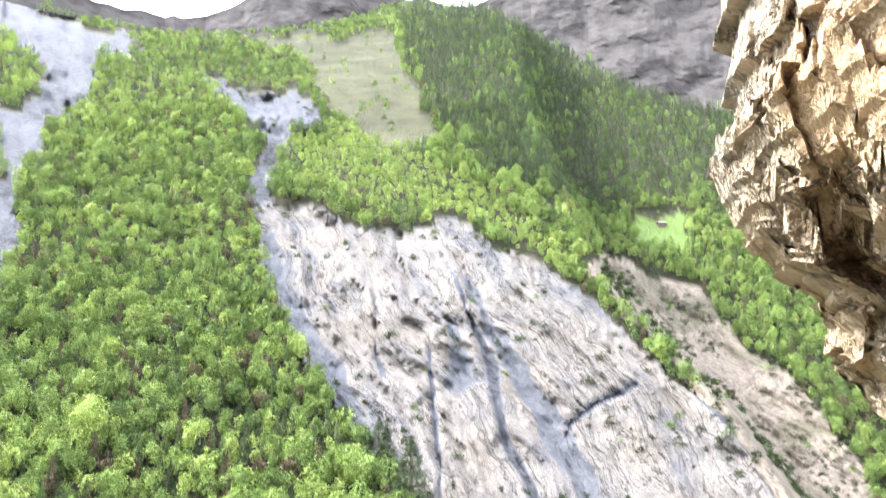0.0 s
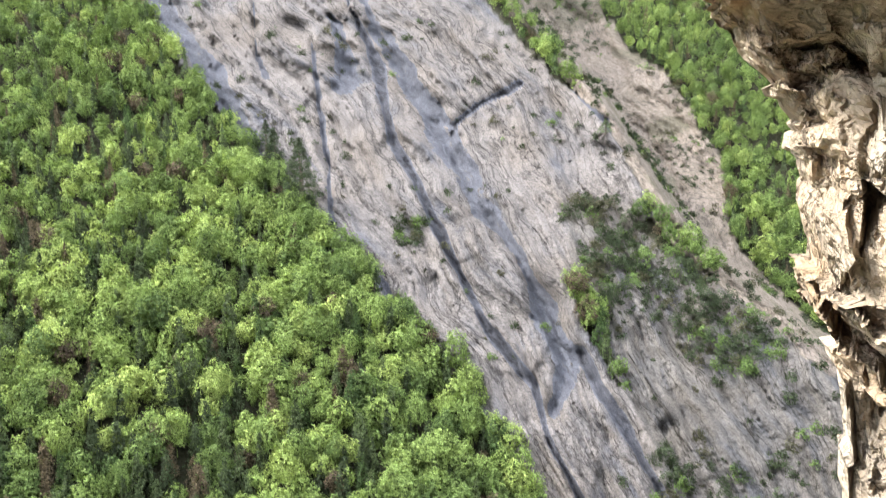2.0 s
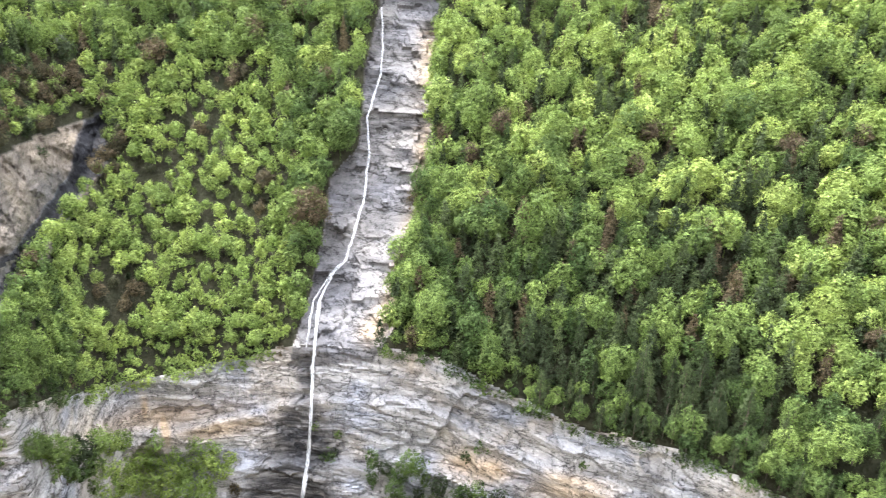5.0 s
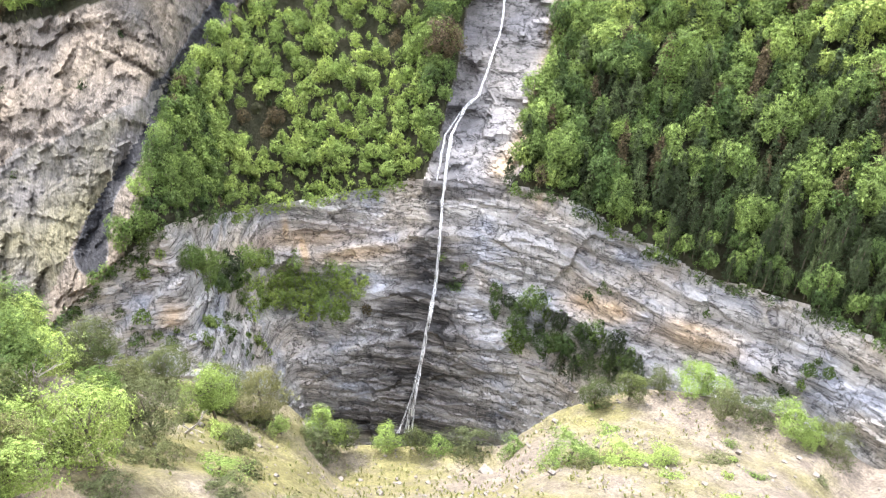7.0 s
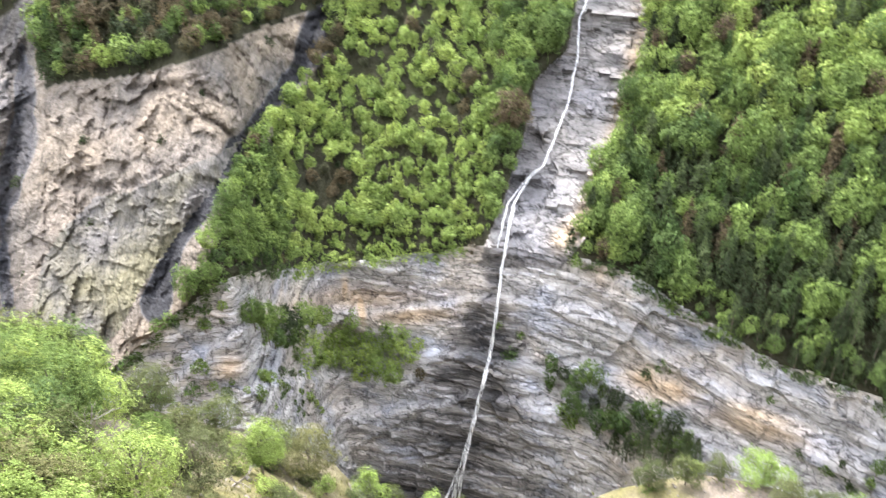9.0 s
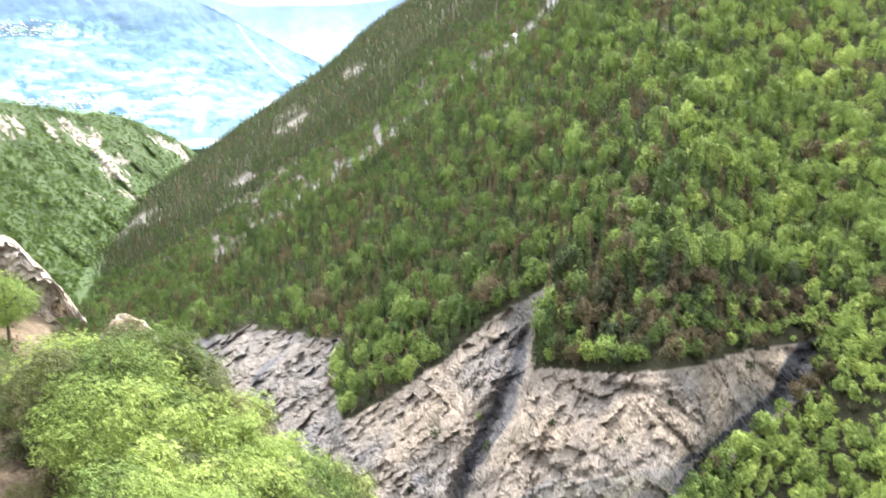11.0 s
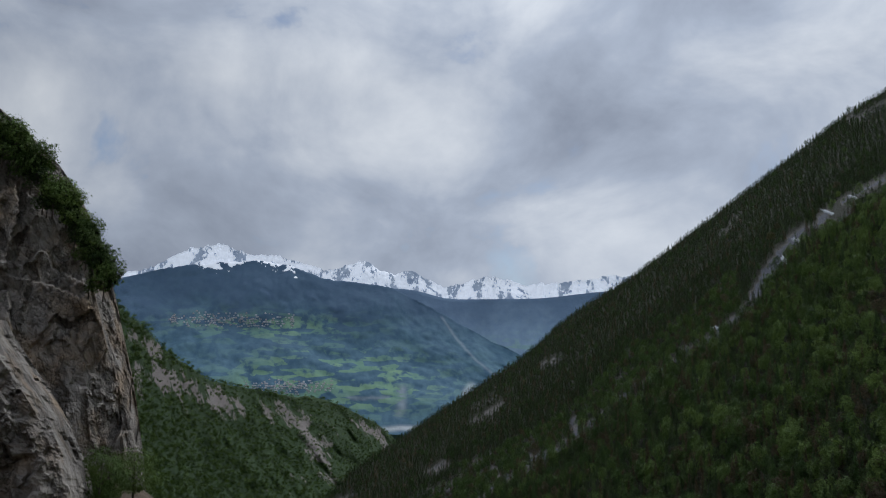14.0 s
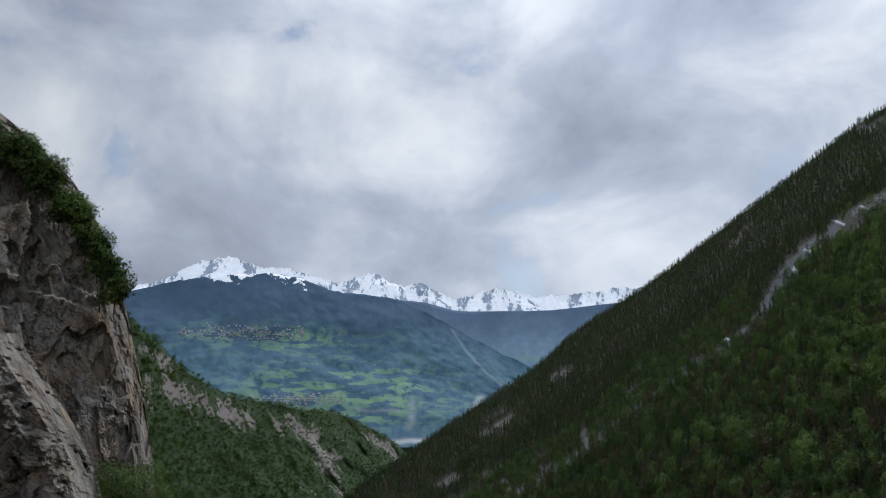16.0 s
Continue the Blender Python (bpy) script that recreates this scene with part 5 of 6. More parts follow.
def sighted(az, el):
    """The place on the terrace at a bearing and height angle from the lookout."""
    i = np.argmin(np.abs(TAZ[:, 0] - az))
    row = TP[i]
    e = np.degrees(np.arctan2(row[:, 2], np.hypot(row[:, 0], row[:, 1])))
    far = np.hypot(row[:, 0], row[:, 1])
    ok = (far > 28) & (far < float(knots(np.array(az), RIM_R)) + 1)
    return row[np.argmin(np.where(ok, np.abs(e - el), 1e9))]


def plant_terrace():
    models = {
        "bright": tree_model("young_tree", "broad", 1700, LEAF_LIME, "young tree in bright lime-green spring leaf on the dry terrace", 401),
        "green": tree_model("terrace_tree", "broad", 1900, LEAF_TERRACE, "leafy green tree growing on the dry terrace", 402),
        "dry": tree_model("sparse_tree", "broad", 1200, LEAF_DRY, "sparse olive-brown tree on the stony terrace", 403),
        "olive": tree_model("scots_pine", "broad", 1500, LEAF_OLIVE, "olive-green pine with a loose rounded crown on the dry terrace", 406),
        "low": tree_model("shrub", "shrub", 1100, LEAF_TERRACE, "low green shrub on the stony terrace", 404),
        "lowdry": tree_model("dry_shrub", "shrub", 700, LEAF_DRY, "dry yellowish shrub on the stony terrace", 405),
    }
    put = [("bright", -26, 64, 9, 10), ("dry", -29, 68, 8, 6), ("low", -32, 66, 3, 3), ("low", -22, 68, 3, 3),
           ("low", 114, 70, 4, 6), ("low", 116, 75, 4, 5), ("green", 118.5, 98, 8, 8), ("green", 117, 102, 7, 7), ("low", 113, 90, 4, 5), ("green", 112, 84, 7, 7),
           ("low", 115.5, 92, 4, 5), ("low", 119, 60, 3, 4), ("lowdry", 117, 58, 3, 4), ("low", 121, 65, 4, 5), ("green", 119.5, 70, 6, 6)]
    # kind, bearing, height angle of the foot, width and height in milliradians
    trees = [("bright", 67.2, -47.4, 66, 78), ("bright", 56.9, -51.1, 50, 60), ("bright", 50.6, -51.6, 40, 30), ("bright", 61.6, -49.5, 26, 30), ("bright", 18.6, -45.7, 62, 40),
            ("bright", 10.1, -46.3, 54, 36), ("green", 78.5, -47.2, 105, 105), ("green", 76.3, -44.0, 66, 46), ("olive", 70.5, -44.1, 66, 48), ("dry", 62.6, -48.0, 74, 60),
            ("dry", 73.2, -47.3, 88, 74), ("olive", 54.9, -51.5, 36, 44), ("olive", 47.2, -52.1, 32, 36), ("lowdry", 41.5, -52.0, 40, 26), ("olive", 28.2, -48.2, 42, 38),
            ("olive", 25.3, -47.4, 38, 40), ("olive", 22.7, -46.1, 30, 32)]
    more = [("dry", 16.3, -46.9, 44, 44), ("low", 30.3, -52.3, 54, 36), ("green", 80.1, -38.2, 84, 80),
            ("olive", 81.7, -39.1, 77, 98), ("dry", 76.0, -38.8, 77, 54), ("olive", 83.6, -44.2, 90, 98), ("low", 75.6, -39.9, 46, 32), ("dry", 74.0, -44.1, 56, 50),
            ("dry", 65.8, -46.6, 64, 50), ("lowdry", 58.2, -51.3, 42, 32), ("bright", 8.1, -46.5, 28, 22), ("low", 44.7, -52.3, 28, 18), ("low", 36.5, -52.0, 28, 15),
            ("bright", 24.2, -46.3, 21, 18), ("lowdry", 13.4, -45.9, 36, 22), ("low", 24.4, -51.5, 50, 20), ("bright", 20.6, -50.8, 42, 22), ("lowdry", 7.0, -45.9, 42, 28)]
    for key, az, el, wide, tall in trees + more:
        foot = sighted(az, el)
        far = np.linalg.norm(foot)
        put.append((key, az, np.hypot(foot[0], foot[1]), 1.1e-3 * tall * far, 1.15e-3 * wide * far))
    rg = np.random.default_rng(77)
    for k in range(60):
        az = rg.uniform(104, 124)
        put.append((("lowdry", "low", "dry", "lowdry")[k % 4], az, rg.uniform(52, 112), rg.uniform(1.5, 4.0), rg.uniform(2.5, 5.0)))
    for k in range(14):
        put.append(("low", "bright", "low", "lowdry")[k % 4:k % 4 + 1] + (rg.uniform(2, 34), rg.uniform(44, 60), rg.uniform(0.5, 1.2), rg.uniform(1.2, 2.6)))
    for k in range(20):
        put.append((("lowdry", "low", "lowdry", "olive")[k % 4], rg.uniform(62, 90), rg.uniform(33, 58), rg.uniform(0.8, 2.6), rg.uniform(1.4, 3.2)))
    for k in range(46):  # the grove on the rising end of the terrace
        az = 80 + 30 * k / 45 + rg.uniform(-1, 1)
        far = rg.uniform(0.0, 1.0)
        put.append((("green", "bright", "green", "bright", "dry")[k % 5], az, 48 + 18 * far + 0.25 * (az - 80), rg.uniform(6.5, 9), rg.uniform(8, 10.5)))
    for k in range(44):  # its near side
        az = 86 + 20 * k / 43 + rg.uniform(-1.5, 1.5)
        put.append((("bright", "bright", "green", "bright", "dry")[k % 5], az, rg.uniform(33, 50), rg.uniform(5, 7.5), rg.uniform(7, 9.5)))
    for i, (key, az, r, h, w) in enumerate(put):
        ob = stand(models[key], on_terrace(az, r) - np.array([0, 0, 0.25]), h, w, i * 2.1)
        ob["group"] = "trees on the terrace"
    for m in models.values():
        remove(m)


plant_terrace()


def strew_terrace():
    """Stones and grass tufts over the dry ground, and two dead trees."""
    rg = np.random.default_rng(19)
    cube = np.array([(x, y, z) for x in (-1, 1) for y in (-1, 1) for z in (-1, 1)], float)
    quad = np.array([(0, 1, 3, 2), (4, 6, 7, 5), (0, 4, 5, 1), (2, 3, 7, 6), (0, 2, 6, 4), (1, 5, 7, 3)])
    vs, fs = [], []
    for i in range(2600):
        az = rg.uniform(-5, 118) if i % 4 else rg.uniform(8, 52)
        rim = float(knots(np.array(az), RIM_R))
        p = on_terrace(az, rg.uniform(0.62, 1.0) * rim)
        size = 0.045 * math.exp(rg.normal(0, 0.7))
        v = cube * rg.uniform(0.5, 1.2, (8, 3)) * size * np.array([1.3, 1.0, 0.7])
        vs.append(v + p + rg.normal(0, 0.25, 3) * np.array([1, 1, 0]))
        fs.append(quad + 8 * i)
    tagged(mesh_object("stones", np.concatenate(vs), np.concatenate(fs), STONE), "pale loose stones scattered over the dry terrace", "stones", kind="stuff")
    vs, n = [], 0
    for i in range(5200):
        az = rg.uniform(-34, 120)
        rim = float(knots(np.array(az), RIM_R))
        p = on_terrace(az, rg.uniform(0.45, 1.0) * rim) + rg.normal(0, 0.4, 3) * np.array([1, 1, 0])
        if vnoise((p * 0.09)[None], 33)[0] < -0.15:
            continue
        for k in range(6):
            a, h = rg.uniform(0, 6.28), rg.uniform(0.15, 0.42)
            d = np.array([math.cos(a), math.sin(a), 0])
            side = np.array([-d[1], d[0], 0]) * 0.07
            vs += [p + side, p - side, p + d * h * 0.6 + np.array([0, 0, h])]
            n += 1
    ob = mesh_object("grass_tufts", np.array(vs), np.arange(3 * n).reshape(n, 3), GRASS)
    tagged(ob, "thin yellow-green grass tufts on the dry terrace", "grass", kind="stuff")
    for az, r, h, lean in ((82.0, 47, 9.5, 0.5), (70.5, 50, 4.5, 1.3), (80.5, 44, 6.5, 0.8), (66.0, 51, 3.0, 2.2)):
        top = new("dead_tree")
        base = on_terrace(az, r)
        parts = []

        def grow(a, d, length, rad, level):
            b = a + d * length
            parts.append(limb(a, b, rad, rad * 0.6, 5))
            if level:
                for k in range(3 if level > 1 else 4):
                    e = d + rg.normal(0, 0.55, 3)
                    grow(a + d * length * rg.uniform(0.45, 1.0), e / np.linalg.norm(e), length * rg.uniform(0.4, 0.65), rad * 0.5, level - 1)

        d = np.array([lean * 0.6, lean * 0.4, 1.0])
        grow(base - np.array([0, 0, 0.3]), d / np.linalg.norm(d), h * 0.5, 0.14, 3)
        mesh_object("trunk", *join(parts), DEADWOOD, top)
        tagged(top, "bleached dead tree with bare forked branches", "dead tree")


strew_terrace()


# ---- waterfall ----
def build_waterfall():
    path = [(38.0, -9.9), (37.9, -12.5), (38.1, -14.4), (38.7, -16.1), (39.1, -17.5), (39.1, -20.6), (39.3, -23.0), (40.1, -25.0), (41.0, -27.4), (41.9, -28.2), (43.1, -30.1), (43.7, -33.3),
            (44.1, -36.8), (44.7, -41.0), (45.3, -43), (46.3, -46.1), (47.2, -48.5), (48.4, -51.5)]
    thing = new("waterfall")
    sub = []
    for (a0, e0), (a1, e1) in zip(path, path[1:]):
        for k in range(5):
            sub.append((a0 + (a1 - a0) * k / 5, e0 + (e1 - e0) * k / 5))
    az, el = np.array(sub).T
    lip_i = int(np.argmin(np.abs(el + 33.6)))

    def ribbon(name, lo, hi, width, shift, lift, seed):
        a, e = az[lo:hi], el[lo:hi]
        rg = np.random.default_rng(seed)
        pts = surface_at(a, e)
        rr = np.hypot(pts[:, 0], pts[:, 1])
        n = len(pts)
        if name == "fall":
            s = np.linspace(0, 1, n)
            line = rr[0] * (1 - 0.045 * s ** 0.6) - 1.5
            low = np.array([rr[max(0, k - 6):k + 7].min() for k in range(n)])
            rr = np.minimum(np.minimum.accumulate(low) - 1.2, line)
        else:
            ker = np.ones(5) / 5
            rr = np.array([rr[max(0, k - 2):k + 3].min() for k in range(n)])
            rr = np.convolve(np.pad(rr, 2, mode="edge"), ker, "valid") - lift - 1.2
        jit = np.convolve(rg.normal(0, 1, n + 4), np.ones(5) / 5, "valid") * 0.12
        v, f = [], []
        for i in range(n):
            w = width(i / (n - 1)) * (1 + 0.5 * rg.uniform(-0.6, 0.6))
            for k, (side, out) in enumerate(((-1, 0.0), (-0.5, 0.55), (0, 0.7), (0.5, 0.55), (1, 0.0))):
                da = (side * w * 0.5 + shift * (0.3 + i / n)) / rr[i] * 57.3 + jit[i]
                v.append(place(np.array(a[i] + da), np.array(e[i]), np.array(rr[i] - out * min(w, 1.4) * 0.6)))
            if i:
                for k in range(4):
                    b = i * 5 + k
                    f.append((b - 5, b - 4, b + 1, b))
        mesh_object(name, np.array(v), np.array(f), WATER, thing, smooth=True)

    ribbon("stream", 0, lip_i + 2, lambda s: 0.42 + 0.4 * s, 0, 0.5, 1)
    ribbon("fall", lip_i - 2, len(az), lambda s: 0.55 + 0.4 * s, 0, 1, 2)
    ribbon("fall", lip_i + 4, len(az), lambda s: 0.25 + 0.35 * s, 0.7, 1, 5)
    ribbon("fall", lip_i + 20, len(az), lambda s: 0.2 + 0.4 * s, -0.8, 1, 6)
    ribbon("fall", lip_i + 24, len(az), lambda s: 0.2 + 0.4 * s, 2.4, 1, 3)
    ribbon("fall", lip_i + 27, len(az), lambda s: 0.12 + 0.25 * s, 3.4, 1, 7)
    ribbon("stream", lip_i - 14, lip_i + 1, lambda s: 0.4, 1.6, 0.5, 4)
    tagged(thing, "thin white waterfall dropping over a layered gorge wall", "waterfall")


build_waterfall()


# ---- tall cliff on the near side, down the valley ----
def build_tall_cliff():
    el1 = np.linspace(-16, 27, 260)
    s1 = np.linspace(0, 1, 180)
    s, el = np.meshgrid(s1 ** 1.5, el1, indexing="ij")
    edge = knots(el, [(-16, 115), (-5, 116.2), (0, 117.1), (4.6, 118.3), (7.2, 119), (10.5, 120.2), (14, 122.4), (17, 126), (20, 131), (27, 140)])
    az = edge + s * 42
    r = 128 - 40 * s - 2.0 * np.sin(s * 17 + el * 0.12) + 0.35 * np.maximum(el, 0)
    r = r + np.maximum(0, 0.03 - s) * 160
    p = place(az, el, r)
    r = r * (1 + 0.03 * fbm(p * np.array([0.06, 0.06, 0.02]), 6, 0.6, seed=41, ridged=True) + 0.03 * fbm(p * 0.03, 4, seed=42) + 0.008 * fbm(p * 0.25, 4, seed=43, ridged=True) + 0.011 * cells(p * np.array([0.11, 0.11, 0.06]), 24) + 0.007 * cells(p * np.array([0.22, 0.22, 0.12]), 28) + 0.005 * cells(p * np.array([0.4, 0.4, 0.2]), 25))
    p = place(az, el, r)
    top = p[:, -1:].copy()
    top[..., :2] *= 1.5
    top[..., 2] += 14
    p = np.concatenate([p, top], 1)
    ob = mesh_object("cliff", p.reshape(-1, 3), grid_faces(p.shape[0], p.shape[1]), TALL_ROCK)
    tagged(ob, "tall grey-brown limestone cliff with rusty stains", "cliff", kind="structure")
    # foreground buttress
    el1, s1 = np.linspace(-17, 4, 120), np.linspace(0, 1, 110)
    s, el = np.meshgrid(s1, el1, indexing="ij")
    az = knots(el, [(-17, 119.5), (-12, 119.5), (-8, 118.7), (-5, 119.6), (-1.6, 121.2), (4, 125)]) + s * 25
    r = 82 - 14 * s + np.maximum(0, 0.06 - s) * 260
    p = place(az, el, r)
    r = r * (1 + 0.03 * fbm(p * np.array([0.08, 0.08, 0.05]), 5, 0.55, seed=44, ridged=True) + 0.014 * cells(p * 0.3, 26) + 0.007 * cells(p * 0.8, 36) + 0.016 * fbm(p * 0.35, 5, 0.6, seed=45, ridged=True))
    p = place(az, el, r)
    top = p[:, -1:].copy()
    top[..., :2] *= 1.4
    p = np.concatenate([p, top], 1)
    ob = mesh_object("cliff", p.reshape(-1, 3), grid_faces(p.shape[0], p.shape[1]), TALL_ROCK)
    tagged(ob, "low weathered limestone buttress beside the terrace", "cliff", kind="structure")


build_tall_cliff()


def plant_cliff_top():
    models = [tree_model("cliff_top_tree", "broad", 700, LEAF_NEAR, "dark leafy tree clinging to the cliff's edge", 500 + i) for i in range(3)]
    models.append(tree_model("cliff_top_pine", "pine", 500, LEAF_PINE, "dark pine clinging to the cliff's edge", 510))
    rg = np.random.default_rng(8)
    line = [(8, 119.2), (9.5, 119.8), (11, 120.5), (12.5, 121.6), (14, 122.8), (15, 124), (16, 125.2), (17, 126.6), (18, 128)]
    n = 0
    for el, az in line:
        for k in range(6):
            a, e = az - 0.55 + rg.uniform(0.0, 0.6) + 0.5 * k * rg.uniform(0.5, 1.0), el - 1.8 - rg.uniform(0, 1.6) + 0.3 * k
            p = place(np.array(a), np.array(e), np.array(124 + 0.35 * e - rg.uniform(0, 2)))
            stand(models[n % 4], p, rg.uniform(3.5, 6.5), rg.uniform(3.5, 6), n * 1.3)["group"] = "trees on the cliff"
            n += 1
    for m in models:
        remove(m)


plant_cliff_top()


# ---- overhanging rock beside the lookout ----
def build_overhang():
    # height, bearing of the outer edge, distance, downwards along the profile
    prof = [(7.5, -21.5, 4.4), (2.8, -20.7, 4.3), (2.0, -19.4, 4.5), (1.66, -20.2, 4.7), (1.52, -22.2, 5.4), (1.45, -24.6, 6.4), (1.36, -25.5, 8.2), (0.98, -25.8, 9.0), (0.33, -29, 10),
            (-0.4, -31, 11), (-1.19, -31.9, 11.4), (-2.44, -32.3, 12), (-3.8, -33.9, 14.5), (-5.1, -35.4, 16), (-7.8, -36.2, 17), (-14, -37, 19)]
    at = np.array([0, 0.2, 0.3, 0.35, 0.40, 0.44, 0.49, 0.54, 0.60, 0.65, 0.7, 0.76, 0.83, 0.89, 0.95, 1.0])
    u1, s1 = np.linspace(0, 1, 300), np.linspace(0, 1, 190) ** 1.25
    s, u = np.meshgrid(s1, u1, indexing="ij")
    z, edge, d = (np.interp(u, at, [q[k] for q in prof]) for k in range(3))
    step = np.stack([u * 17, u * 0 + 0.5, u * 0], -1)
    edge = edge + 0.75 * cells(step, 29) + 0.35 * cells(step * 2.7, 30)
    near_d = 7.0 + 0.3 * (d - 7.0)
    z, d = 0.55 + (z - 0.55) * near_d / d, near_d
    az = edge - s * 62
    side = np.radians(-edge)
    d = d * np.sin(side) / np.sin(np.minimum(side + np.radians(62) * s, math.pi / 2)) + np.maximum(0.02 - s, 0) * 30
    a = np.radians(az)
    p = np.stack([-d * np.sin(a), d * np.cos(a), z], -1)
    big = d / 7.0
    rel = 0.22 * cells(p * np.array([1.3, 1.3, 0.8]), 21) + 0.06 * cells(p * np.array([3.2, 3.2, 2.2]), 22) + 0.20 * fbm(p * 0.5, 3, seed=52) + 0.035 * fbm(p * 2.2, 5, 0.6, seed=53, ridged=True) + 0.02 * cells(p * np.array([7.0, 7.0, 5.0]), 27)
    fade = 0.35 + 0.65 * smooth01(s / 0.05)
    pock = np.maximum(0, fbm(p * np.array([0.9, 0.9, 1.3]), 3, seed=54) - 0.12)
    k = (1 + (0.20 * rel + 0.40 * pock) * fade * (0.75 + 0.25 * big))[..., None]
    p = p * np.concatenate([k, k, np.ones_like(k)], -1)
    p[..., 2] += 0.13 * cells(p * np.array([1.2, 1.2, 0.6]), 23) * fade
    ob = mesh_object("cliff", p.reshape(-1, 3), grid_faces(*az.shape), NEAR_ROCK)
    tagged(ob, "weathered tan limestone overhang with hollows and dark cracks", "rock", kind="structure")


build_overhang()


# ---- middle and far distance down the valley ----
def sheet(name, az, el_low, el_top, r_low, r_top, rows, relief, scale, material, label, seed, field=None, smooth=True, pale=None):
    """A slope between a foot line and a crest line, with the crest closed behind."""
    t = np.linspace(0, 1, rows)[None, :]
    a = np.repeat(az[:, None], rows, 1)
    lo, hi = el_low[:, None], el_top[:, None]
    el = lo + (hi - lo) * t
    r = r_low[:, None] + (r_top - r_low)[:, None] * t ** 1.15
    p = place(a, el, r)
    fade = np.sin(np.clip(t, 0, 1) * math.pi) ** 0.5 * 0.85 + 0.15
    r = r * (1 + relief * fade * fbm(p * scale, 6, 0.55, seed=seed, ridged=True))
    p = place(a, el, r)
    back = p[:, -1:].copy() * np.array([1.12, 1.12, 1.0])
    back[..., 2] -= 0.12 * r[:, -1:]
    p = np.concatenate([p, back], 1)
    ob = mesh_object(name, p.reshape(-1, 3), grid_faces(p.shape[0], p.shape[1]), material, smooth=smooth)
    if field is not None:
        put_attr(ob, "field", "FLOAT", np.concatenate([field(a, el), np.zeros((len(az), 1))], 1))
    if pale is not None:
        put_attr(ob, "pale", "FLOAT", np.concatenate([pale(a, el), np.zeros((len(az), 1))], 1))
    tagged(ob, label, "mountain", kind="structure")
    return p[:, :-1], a, el


def spur_material():
    m = Mat("wooded_spur", 0.95)
    p = m.position()
    n1, n2, n3 = m.noise(p, 0.02, 5), m.noise(p, 0.09, 5), m.noise(p, 0.4, 4)
    c = m.mix(n2, (0.040, 0.068, 0.028), (0.062, 0.098, 0.036))
    rock = m.mix(n3, (0.22, 0.20, 0.19), (0.38, 0.33, 0.29))
    k = m.math("ADD", m.attr("field").outputs["Fac"], m.math("MULTIPLY", m.math("SUBTRACT", n1, 0.5), 2.6))
    k = m.math("ADD", k, m.math("MULTIPLY", m.math("SUBTRACT", n2, 0.5), 1.0))
    c = m.mix(m.ramp(k, (0.45, 0.0), (0.6, 1.0)), c, rock)
    m.bump(n3, 0.9, 2.0)
    return m.colour(c)


SPUR = spur_material()


